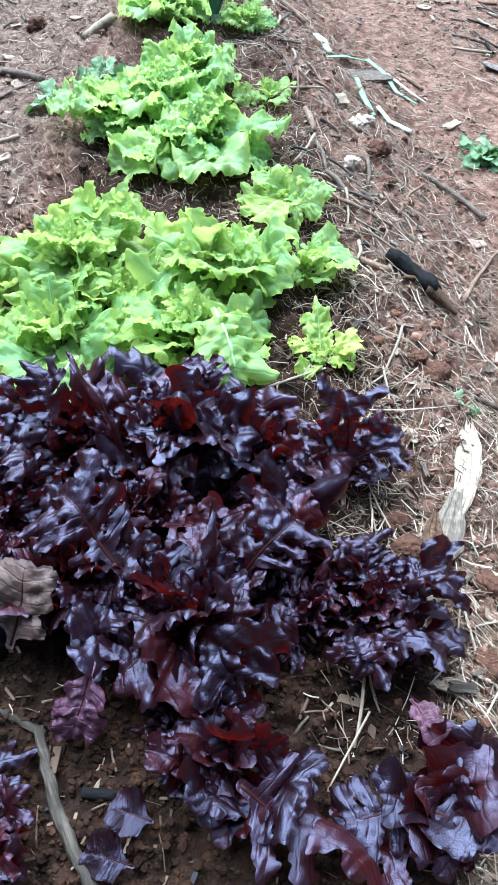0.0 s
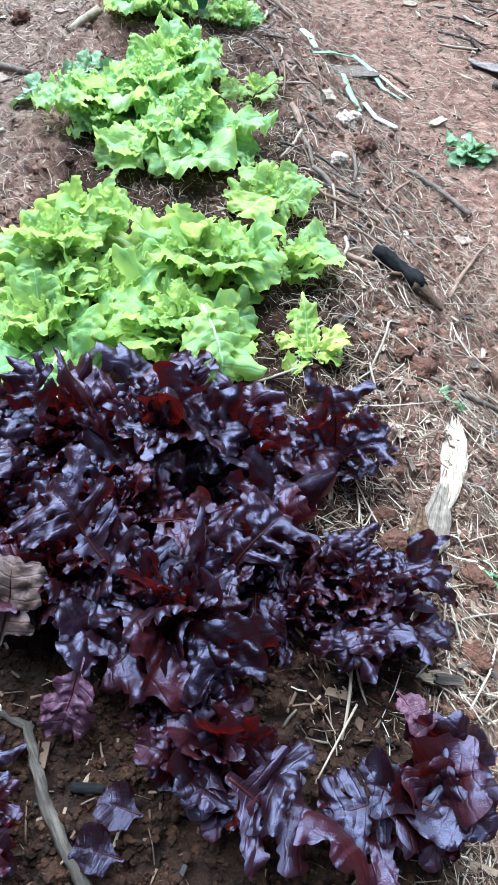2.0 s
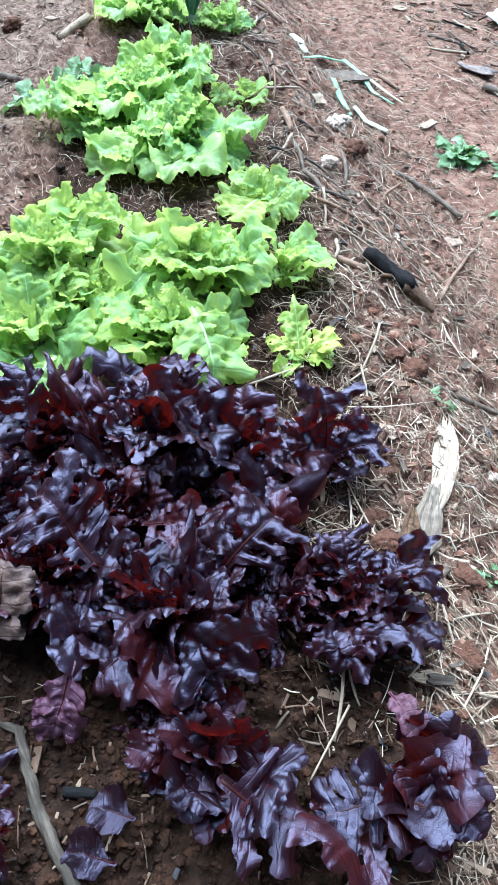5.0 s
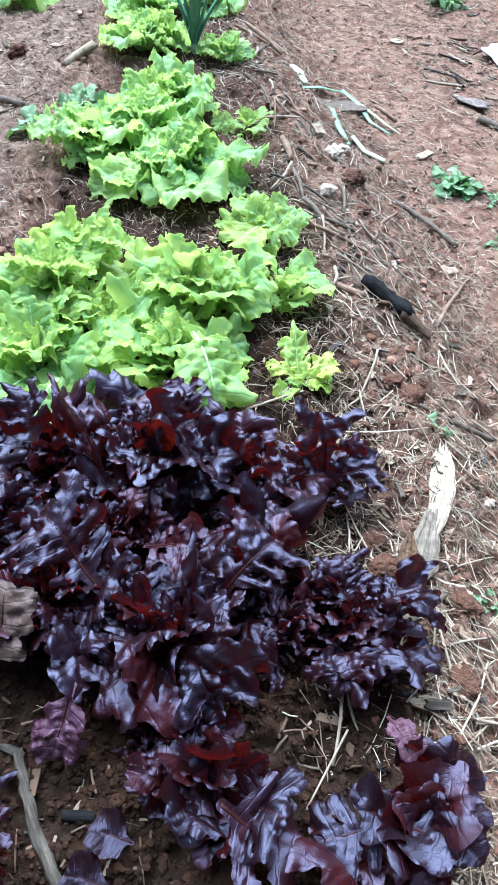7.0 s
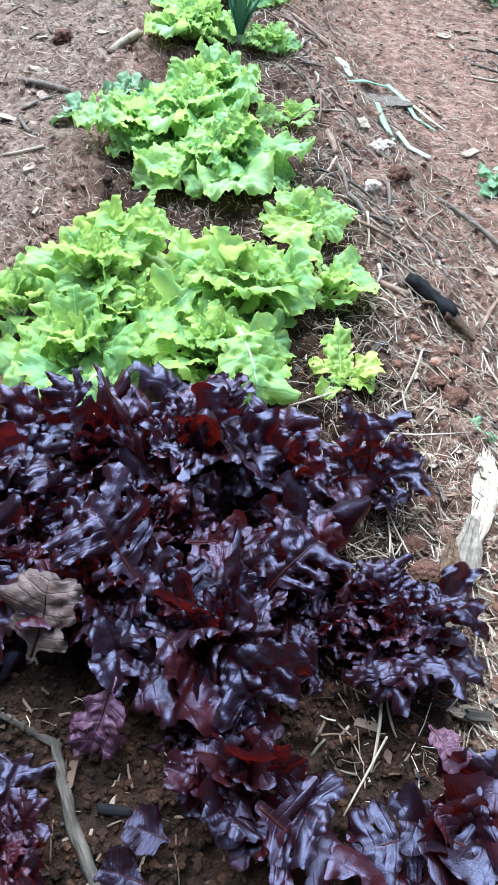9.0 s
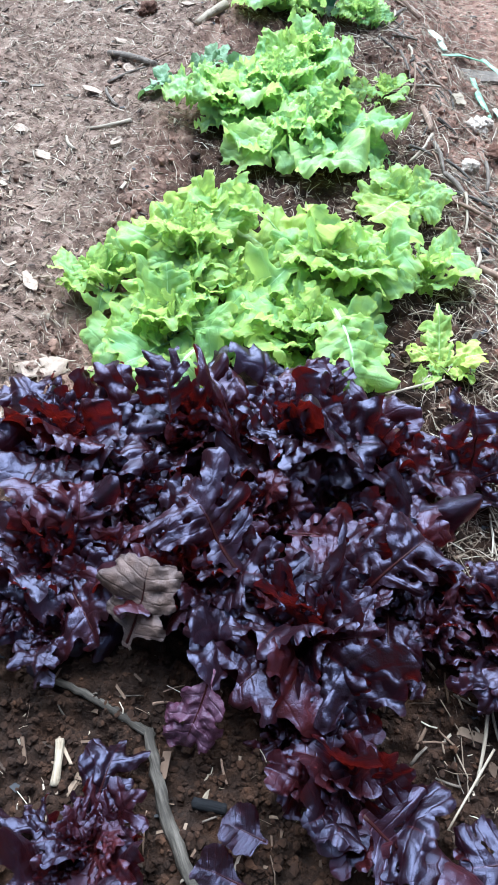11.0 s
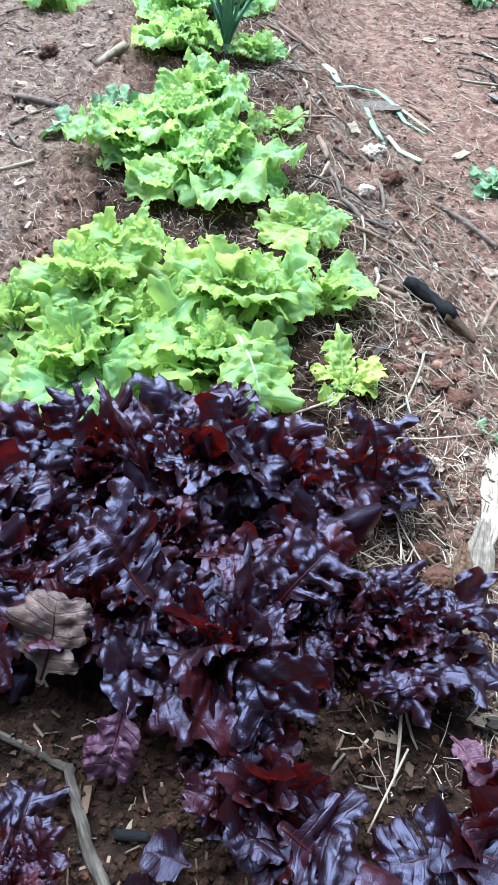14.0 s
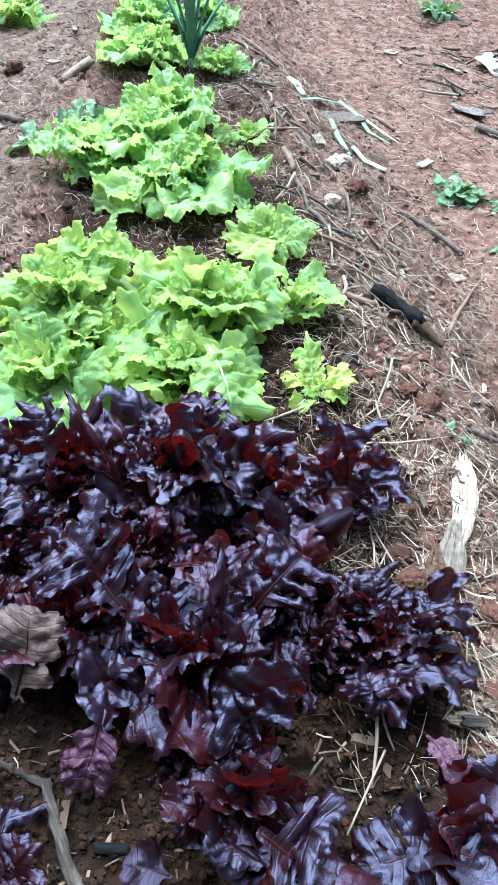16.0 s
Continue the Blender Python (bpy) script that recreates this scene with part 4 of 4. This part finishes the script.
def flake(name, label, category, x, y, size_x, size_y, thick, turn, material, seed, tilt=8.0, buckle=0.0, lift=0.002):
    """A thin irregular slab, such as a wood chip, dead leaf or scrap of sheet."""
    rng = np.random.default_rng(seed)
    nx, ny = 8, 6
    vs, fs = [], []
    q = rng.uniform(0, 20)
    for side in (1, -1):
        for i in range(nx):
            for j in range(ny):
                f, g = i / (nx - 1) * 2 - 1, j / (ny - 1) * 2 - 1
                px = f * size_x / 2 * (1 + 0.12 * math.sin(3 * g + q)) + 0.05 * size_x * rng.uniform(-1, 1) * (side > 0)
                py = g * size_y / 2 * (1 - 0.35 * abs(f) ** 2.5) * (1 + 0.15 * math.sin(4 * f + q))
                vs.append((px, py, side * thick / 2 + buckle * math.sin(2.2 * f + q) * math.cos(1.7 * g + q)))
    at = lambda s, i, j: s * nx * ny + i * ny + j
    for i in range(nx - 1):
        for j in range(ny - 1):
            fs.append((at(0, i, j), at(0, i + 1, j), at(0, i + 1, j + 1), at(0, i, j + 1)))
            fs.append((at(1, i, j), at(1, i, j + 1), at(1, i + 1, j + 1), at(1, i + 1, j)))
    ring = [(i, 0) for i in range(nx)] + [(nx - 1, j) for j in range(1, ny)] + [(i, ny - 1) for i in range(nx - 2, -1, -1)] + [(0, j) for j in range(ny - 2, 0, -1)]
    for (a, b), (c, d) in zip(ring, ring[1:] + ring[:1]):
        fs.append((at(0, a, b), at(1, a, b), at(1, c, d), at(0, c, d)))
    ob = new(name, mesh_from(name, vs, fs, material, buckle > 0))
    ob.matrix_basis = pose(x, y, gz(x, y) + thick / 2 + buckle * 0.6 + lift, tilt, tilt * 0.4, turn)
    return tagged(ob, label, category, "dead leaves on the path" if "dead leaf on the trodden" in label else "pale chips on the path" if "trodden" in label else "chips in the straw" if "bark lying" in label else "chips in the heap" if "heap" in label else "")


flake("wood_chip", "flat pale wood chip lying on the path", "wood chip", 0.512, 2.532, 0.082, 0.029, 0.0082, 50, PALE_WOOD, 1)
flake("wood_chip", "white angular wood chip on the straw", "wood chip", 0.114, 2.476, 0.039, 0.047, 0.0155, 30, PALE_WOOD, 2, 20)
flake("wood_chip", "pale wood chip on the straw", "wood chip", 0.241, 0.494, 0.051, 0.020, 0.0090, 2, PALE_WOOD, 3)
flake("wood_chip", "grey square wood chip beside the red lettuce", "wood chip", 0.243, 0.598, 0.036, 0.021, 0.0075, 80, GREY_WOOD, 4)
flake("bark_piece", "flat grey piece of bark under the onion leaves", "bark", 0.211, 2.810, 0.195, 0.082, 0.007, 12, GREY_WOOD, 5, 3, 0.0, 0.0)
flake("plastic_scrap", "crumpled white plastic scrap on the path", "scrap", 0.966, 3.521, 0.207, 0.146, 0.0037, 60, WHITE_SHEET, 6, 18, 0.007, 0.006)
flake("dead_leaf", "curled brown dead leaf on the ground", "leaf", -0.752, 1.031, 0.099, 0.048, 0.0017, 25, DEAD_LEAF, 7, 10, 0.005)
flake("dead_leaf", "pale dead leaf on the far path", "leaf", -1.052, 2.295, 0.079, 0.035, 0.0019, 150, DEAD_LEAF, 8, 10, 0.004)
flake("dead_leaf", "brown dead leaf in the straw", "leaf", 0.226, 0.999, 0.047, 0.028, 0.0016, 120, DEAD_LEAF, 9, 14, 0.004)


flake("cloth_scrap", "dark torn cloth scrap lying on the path", "scrap", 0.756, 2.99, 0.14, 0.085, 0.004, 140, DARK_CLOTH, 31, 10, 0.008, 0.004)
flake("dead_leaf", "small pale dead leaf on the red path", "leaf", 0.49, 1.805, 0.055, 0.034, 0.0016, 10, DEAD_LEAF, 32, 10, 0.005)
flake("dead_leaf", "pale torn dead leaf in the straw", "leaf", 0.352, 0.688, 0.04, 0.022, 0.0014, 100, DEAD_LEAF, 33, 12, 0.003)
flake("wood_chip", "pale wood splinter among dark soil", "wood chip", -0.266, 0.318, 0.024, 0.009, 0.005, 60, PALE_WOOD, 34, 12)
flake("wood_chip", "pale wood splinter under a faded leaf", "wood chip", -0.27, 0.352, 0.028, 0.008, 0.005, 85, PALE_WOOD, 35, 10)
DARK_TWIGS = (((-0.011, 2.298), (0.018, 2.174), 0.011), ((0.054, 1.932), (0.113, 1.836), 0.008), ((-0.171, 3.32), (-0.02, 3.14), 0.010), ((-0.17, 2.87), (-0.07, 3.22), 0.008),
              ((0.53, 1.353), (0.556, 1.295), 0.008), ((0.60, 3.30), (0.74, 3.22), 0.007), ((0.36, 2.90), (0.43, 2.78), 0.008))
for k, (a, b, r) in enumerate(DARK_TWIGS):
    stick("twig", "short grey-brown twig lying in the litter", "twig", [a, b], [r * 0.8, r, r * 0.7], GREY_WOOD if k % 2 else BROWN_WOOD, 0.006, 0.08, 130 + k, 0.002, "short twigs", 7, 7)
# the heap of dry sticks beside the path's far end
heap = np.random.default_rng(61)
for k in range(22):
    x, y, a, n = heap.uniform(0.66, 1.05), heap.uniform(3.12, 3.75), heap.uniform(0, math.pi), heap.uniform(0.05, 0.17)
    r = heap.uniform(0.003, 0.0065)
    stick("twig", "dry stick in the heap of litter", "twig", [(x - n * math.cos(a) / 2, y - n * math.sin(a) / 2), (x + n * math.cos(a) / 2, y + n * math.sin(a) / 2)], [r, r, r * 0.7], (GREY_WOOD, BROWN_WOOD, CHARRED, STALK)[k % 4], 0.008, 0.1, 160 + k, heap.uniform(0, 0.014), "sticks in the heap", 6, 6)
# sticks strewn on the path beyond the bed
strewn = np.random.default_rng(62)
for k in range(18):
    x, y, a, n = strewn.uniform(-1.5, -0.85), strewn.uniform(1.3, 3.6), strewn.normal(2.3, 0.7), strewn.uniform(0.05, 0.16)
    r = strewn.uniform(0.003, 0.008)
    stick("twig", "dry twig on the trodden path", "twig", [(x - n * math.cos(a) / 2, y - n * math.sin(a) / 2), (x + n * math.cos(a) / 2, y + n * math.sin(a) / 2)], [r, r, r * 0.7], (GREY_WOOD, BROWN_WOOD, STALK)[k % 3], 0.006, 0.1, 190 + k, 0.001, "twigs on the far path", 6, 6)


# bits of twig on the dug soil between the red lettuces
bits = np.random.default_rng(63)
for k in range(24):
    x, y = (bits.uniform(-0.01, 0.14), bits.uniform(0.36, 0.52)) if k % 2 else (bits.uniform(-0.52, -0.2), bits.uniform(0.26, 0.45))
    a, n, r = bits.uniform(0, math.pi), bits.uniform(0.015, 0.05), bits.uniform(0.0008, 0.0026)
    stick("twig", "bit of brown twig on the dug soil", "twig", [(x - n * math.cos(a) / 2, y - n * math.sin(a) / 2), (x + n * math.cos(a) / 2, y + n * math.sin(a) / 2)], [r, r, r * 0.7], (BROWN_WOOD, GREY_WOOD, BURNT_END)[k % 3], 0.001, 0.1, 250 + k, 0.001, "bits of twig on the dug soil", 5, 6)
# chips and bark in the heap of litter
for k in range(22):
    x, y, n = heap.uniform(0.50, 1.08), heap.uniform(3.0, 4.1), heap.uniform(0.03, 0.075)
    flake("bark_chip", "dry chip of bark in the heap of litter", "wood chip", x, y, n, n * heap.uniform(0.25, 0.5), n * 0.12, heap.uniform(0, 180), (PALE_WOOD, BROWN_WOOD, SHARD_GREY, DARK_STICK)[k % 4], 340 + k, heap.uniform(2, 16))
# pale chips on the trodden path
for k in range(26):
    x, y, n = strewn.uniform(-1.45, -0.82), strewn.uniform(1.1, 3.4), strewn.uniform(0.018, 0.045)
    flake("wood_chip", "dry flat wood chip on the trodden path", "wood chip", x, y, n, n * strewn.uniform(0.25, 0.5), n * 0.10, strewn.uniform(0, 180), (BROWN_WOOD, DEAD_LEAF, SHARD_GREY)[k % 3], 210 + k, strewn.uniform(2, 12))


# twigs along the bed's shoulder, where the soil falls to the path
shoulder = np.random.default_rng(66)
for k in range(64):
    y = shoulder.uniform(1.55, 3.5)
    x = float(edge_right(y)) + shoulder.normal(-0.01, 0.06)
    a, n, r = shoulder.normal(-1.0, 0.5), shoulder.uniform(0.05, 0.17), shoulder.uniform(0.002, 0.0062)
    stick("twig", "dry twig on the shoulder of the bed", "twig", [(x - n * math.cos(a) / 2, y - n * math.sin(a) / 2), (x + n * math.cos(a) / 2, y + n * math.sin(a) / 2)], [r, r, r * 0.7], (GREY_WOOD, BROWN_WOOD, DARK_STICK, STALK)[k % 4], 0.006, 0.1, 500 + k, shoulder.uniform(0, 0.01), "twigs on the shoulder", 6, 6)
# bits of bark in the straw beside the bed
for k in range(60):
    y = shoulder.uniform(0.45, 1.9)
    x, n = float(edge_right(y)) + shoulder.normal(0.06, 0.09), shoulder.uniform(0.014, 0.045)
    if abs(x - 0.31) < 0.06 and 0.65 < y < 1.08:
        continue
    flake("bark_chip", "dry chip of bark lying in the straw", "wood chip", x, y, n, n * shoulder.uniform(0.2, 0.5), n * 0.14, shoulder.uniform(0, 180), (GREY_WOOD, SHARD_GREY, BROWN_WOOD, DARK_STICK, PALE_WOOD)[k % 5], 580 + k, shoulder.uniform(4, 22), 0.0, 0.005)
# dead leaves on the trodden path
for k in range(16):
    x, y, n = strewn.uniform(-1.40, -0.78), strewn.uniform(1.05, 3.2), strewn.uniform(0.05, 0.095)
    flake("dead_leaf", "curled pale brown dead leaf on the trodden path", "leaf", x, y, n, n * strewn.uniform(0.3, 0.5), 0.0016, strewn.uniform(0, 180), DEAD_LEAF, 420 + k, strewn.uniform(4, 16), n * 0.06)


# ---- clods ----
def lump(name, label, category, x, y, size, material, seed, sink=0.35, group="", fine=4):
    rng = np.random.default_rng(seed)
    bm = bmesh.new()
    bmesh.ops.create_icosphere(bm, subdivisions=fine, radius=1.0)
    off = Vector(rng.uniform(-20, 20, 3))
    for v in bm.verts:
        p = v.co
        r = 0.85 + 0.40 * noise.noise(p * 1.2 + off) + 0.45 * abs(noise.noise(p * 2.6 + off)) + 0.34 * abs(noise.noise(p * 5.2 + off)) + 0.20 * noise.noise(p * 11.0 + off) + 0.14 * noise.noise(p * 22.0 + off)
        v.co = Vector((p.x * r * 1.15, p.y * r, p.z * r * 0.75)) * size / 2
    me = bpy.data.meshes.new(name)
    bm.to_mesh(me)
    bm.free()
    me.materials.append(material)
    me.polygons.foreach_set("use_smooth", [True] * len(me.polygons))
    ob = new(name, me)
    ob.matrix_basis = pose(x, y, gz(x, y) + size * (0.375 - sink * 0.5), 0, 0, rng.uniform(0, 360))
    return tagged(ob, label, category, group)


for k, (x, y, s) in enumerate(((0.291, 1.197, 0.083), (0.259, 1.232, 0.058), (0.215, 2.135, 0.079), (0.199, 0.737, 0.060), (0.188, 0.802, 0.068), (0.060, 0.669, 0.060), (-0.018, 0.779, 0.060),
                               (0.338, 0.680, 0.063), (0.309, 0.530, 0.055), (0.238, 1.970, 0.054), (-0.197, 2.381, 0.101), (0.028, 1.250, 0.081), (0.067, 1.096, 0.047), (-1.021, 2.916, 0.088))):
    lump("clay_clod", "crumbly reddish-brown clay clod on the bed", "clod", x, y, s * 0.8, CLOD, 70 + k, 0.7, "clay clods")
crumbly = np.random.default_rng(64)
for k in range(34):
    y = crumbly.uniform(0.42, 1.5)
    x = edge_right(y) + crumbly.normal(0.04, 0.09)
    if abs(x - 0.31) < 0.06 and 0.65 < y < 1.08:
        continue
    lump("clay_clod", "small crumbly reddish-brown clay clod in the straw", "clod", x, float(y), crumbly.uniform(0.010, 0.027), CLOD, 300 + k, 0.75, "small clay clods", 3)
for k, (x, y, s) in enumerate(((0.162, 2.307, 0.056), (0.136, 2.040, 0.046), (0.441, 0.945, 0.022), (0.200, 2.366, 0.038))):
    lump("rotten_crumb", "pale crumbling rotten wood in the straw", "rotten wood", x, y, s, CHALK, 90 + k, 0.3, "pale crumbs")
lump("charcoal", "small black lump of charcoal on the straw", "charcoal", 0.163, 1.648, 0.028, CHAR_BITS, 95, 0.2)


# ---- loose litter, past counting ----
def open_ground(x, y):
    """Less of the litter lies under the closed rows of lettuces."""
    row = smooth(0.5, 0.62, y) * (1 - smooth(1.55, 1.7, y)) * smooth(-0.72, -0.62, x) * (1 - smooth(-0.12, 0.0, x))
    return 1 - 0.85 * row


def places(count, seed, weight, near=False):
    """Places for small pieces; weight gives the share that is kept."""
    rng = np.random.default_rng(seed)
    if near:
        x, y = rng.uniform(-0.60, 0.32, count * 12), rng.uniform(0.18, 0.62, count * 12)
    else:
        y = 0.15 + 4.5 * rng.random(count * 12) ** 1.3
        x = -0.25 + rng.uniform(-1, 1, count * 12) * (0.62 + 0.30 * y)
    keep = np.nonzero(rng.random(count * 12) < weight(x, y) * open_ground(x, y))[0][:count]
    return rng, x[keep], y[keep]


def joined(name, label, material, verts, faces, rounded=False):
    """All pieces, each with the same faces, in one mesh."""
    n, k = verts.shape[:2]
    every = []
    for f in faces:
        every += (np.arange(n)[:, None] * k + np.array(f)).tolist()
    # keep the faces of a piece together
    ob = new(name, mesh_from(name, verts.reshape(-1, 3), every, material, rounded))
    return tagged(ob, label, "litter", kind="stuff")


BAR = [(1, 2, 5, 4), (2, 0, 3, 5), (4, 5, 8, 7), (5, 3, 6, 8), (0, 2, 1), (6, 7, 8)]
BLOCK = [(4, 5, 6, 7), (1, 5, 4, 0), (2, 6, 5, 1), (3, 7, 6, 2), (0, 4, 7, 3)]
CORNERS = np.array([(-1, -1, -1), (-1, 1, -1), (1, 1, -1), (1, -1, -1), (-1, -1, 1), (-1, 1, 1), (1, 1, 1), (1, -1, 1)], float)
LUMP_V = np.array([(0, 0, 0.72), (0.75, 0, 0.45), (0.23, 0.71, 0.45), (-0.6, 0.44, 0.45), (-0.6, -0.44, 0.45), (0.23, -0.71, 0.45), (0.72, 0.53, -0.4), (-0.28, 0.85, -0.4), (-0.9, 0, -0.4), (-0.28, -0.85, -0.4), (0.72, -0.53, -0.4)])
LUMP_F = [(0, 1, 2), (0, 2, 3), (0, 3, 4), (0, 4, 5), (0, 5, 1), (1, 6, 2), (2, 7, 3), (3, 8, 4), (4, 9, 5), (5, 10, 1), (2, 6, 7), (3, 7, 8), (4, 8, 9), (5, 9, 10), (1, 10, 6)]


def straw_layer(name, label, material, count, seed, weight, shortest, usual, thin, thick):
    rng, x, y = places(count, seed, weight)
    m = len(x)
    n = np.minimum(shortest + rng.exponential(usual, m), 0.19)
    w = thin + (thick - thin) * rng.random(m) ** 2.2
    a = np.where(rng.random(m) < 0.55, rng.normal(-0.75, 0.6, m), rng.uniform(0, np.pi, m))
    c, s = np.cos(a), np.sin(a)
    bow = rng.normal(0, 0.07, m) * n
    lift = rng.uniform(0.001, 0.010, m) + rng.uniform(0, 0.016, m) * (rng.random(m) < 0.2)
    v = np.empty((m, 9, 3))
    mids = []
    for k, f in enumerate((-0.5, 0.0, 0.5)):
        px, py = x + c * n * f - s * bow * (k == 1), y + s * n * f + c * bow * (k == 1)
        mids.append([px, py, ground(px, py) + lift])
    mids[1][2] = np.maximum(mids[1][2], (mids[0][2] + mids[2][2]) / 2)
    for k, (px, py, pz) in enumerate(mids):
        v[:, 3 * k] = np.stack([px - s * w, py + c * w, pz], -1)
        v[:, 3 * k + 1] = np.stack([px + s * w, py - c * w, pz], -1)
        v[:, 3 * k + 2] = np.stack([px, py, pz + w * 0.9], -1)
    return joined(name, label, material, v, BAR)


def chip_layer(name, label, material, count, seed, weight, least, most, slim):
    rng, x, y = places(count, seed, weight)
    m = len(x)
    n = rng.uniform(least, most, m) * np.where(rng.random(m) < 0.12, 2.0, 1.0)
    size = np.stack([n, n * rng.uniform(slim, slim * 2.4, m), n * rng.uniform(0.05, 0.14, m) + 0.0006], -1) / 2
    v = CORNERS[None] * size[:, None] * rng.uniform(0.55, 1.25, (m, 8, 3))
    a, b = rng.uniform(0, 2 * np.pi, m), rng.normal(0, 0.28, m)
    c, s, cb, sb = np.cos(a)[:, None], np.sin(a)[:, None], np.cos(b)[:, None], np.sin(b)[:, None]
    px, pz = v[..., 0] * cb - v[..., 2] * sb, v[..., 0] * sb + v[..., 2] * cb
    v = np.stack([px * c - v[..., 1] * s, px * s + v[..., 1] * c, pz], -1)
    v += np.stack([x, y, ground(x, y) + 0.003], -1)[:, None]
    return joined(name, label, material, v, BLOCK)


def crumb_layer(name, label, material, count, seed, weight, near=False):
    rng, x, y = places(count, seed, weight, near)
    m = len(x)
    size = np.minimum(0.0022 + rng.exponential(0.0030, m), 0.013) if near else np.minimum(0.0016 + rng.exponential(0.0024, m), 0.014)
    size = size * (0.6 + 0.4 * smooth(0.4, 1.0, y))
    v = LUMP_V[None] * size[:, None, None] * rng.uniform(0.7, 1.3, (m, 11, 3)) * rng.uniform(0.65, 1.3, (m, 1, 3))
    v += np.stack([x, y, ground(x, y) + size * 0.3], -1)[:, None]
    return joined(name, label, material, v, LUMP_F)


def flank(x, y):
    d = x - edge_right(y)
    return smooth(-0.34, -0.06, d) * (1 - 0.8 * smooth(0.26, 0.55, d))


def bare(x, y):
    """The dug soil at the bed's near end, with little litter on it."""
    return (1 - smooth(0.52, 0.66, y)) * (1 - smooth(0.20, 0.27, x))


def straw_share(x, y):
    patch = 0.35 + 1.1 * field(x, y, 7, 8)
    far = smooth(1.2, 2.0, y)
    top = smooth(2.7, 3.2, y) * smooth(0.3, 0.6, x)
    left = smooth(0.66, 0.8, -x)
    return (1 - 0.93 * bare(x, y)) * (0.75 + 0.25 * smooth(0.6, 0.9, y)) * np.clip(patch * (0.15 + 0.22 * smooth(0.95, 1.3, y) + 0.8 * flank(x, y) + 0.35 * far + 0.6 * top + 0.30 * left), 0, 1)


straw_layer("straw_mulch", "dry pale straw and grass stalks strewn on the soil", STRAW, 36000, 101, straw_share, 0.006, 0.019, 0.0003, 0.0012)
straw_layer("straw_stems", "longer pale straw stems lying across the mulch", STRAW, 3600, 105, lambda x, y: flank(x, y) * (0.2 + field(x, y, 5, 12)) * (1 - 0.9 * bare(x, y)) * (0.65 + 0.35 * smooth(0.65, 0.95, y)), 0.03, 0.036, 0.0007, 0.0018)
straw_layer("straw_fibres", "short pale fibres of rotted straw on the soil", STRAW, 22000, 107, lambda x, y: np.clip(0.25 + 0.75 * flank(x, y) + 0.3 * smooth(1.4, 2.2, y), 0, 1) * (1 - 0.92 * bare(x, y)) * (0.3 + field(x, y, 8, 14)), 0.004, 0.010, 0.00025, 0.0007)
chip_layer("wood_chip_mulch", "small brown and pale wood chips strewn on the ground", CHIPS, 20000, 102, lambda x, y: np.clip(0.40 + 0.15 * smooth(1.0, 1.4, y) + 0.5 * flank(x, y) + 0.55 * smooth(0.7, 0.9, -x) + 0.4 * smooth(2.7, 3.2, y) * smooth(0.3, 0.6, x), 0, 1) * (0.4 + field(x, y, 9, 9)) * (1 - 0.8 * bare(x, y)), 0.004, 0.019, 0.14)
crumb_layer("soil_crumbs", "loose crumbs of brown and reddish soil", CRUMB_SOIL, 11000, 103, lambda x, y: np.clip(0.25 + 0.45 * flank(x, y) + field(x, y, 6, 10) * 0.5, 0, 1) * (1 - 0.85 * smooth(0.25, 0.5, x - edge_right(y))) * (1 - 0.6 * smooth(0.8, 1.0, -x)))
chip_layer("charcoal_bits", "scattered bits of black charcoal", CHAR_BITS, 420, 104, lambda x, y: 0.2 + 0.8 * flank(x, y), 0.006, 0.016, 0.3)
crumb_layer("bed_crumbs", "dark crumbs of the dug bed", CRUMB_SOIL, 8000, 106, lambda x, y: np.clip(0.3 + field(x, y, 14, 13), 0, 1), True)
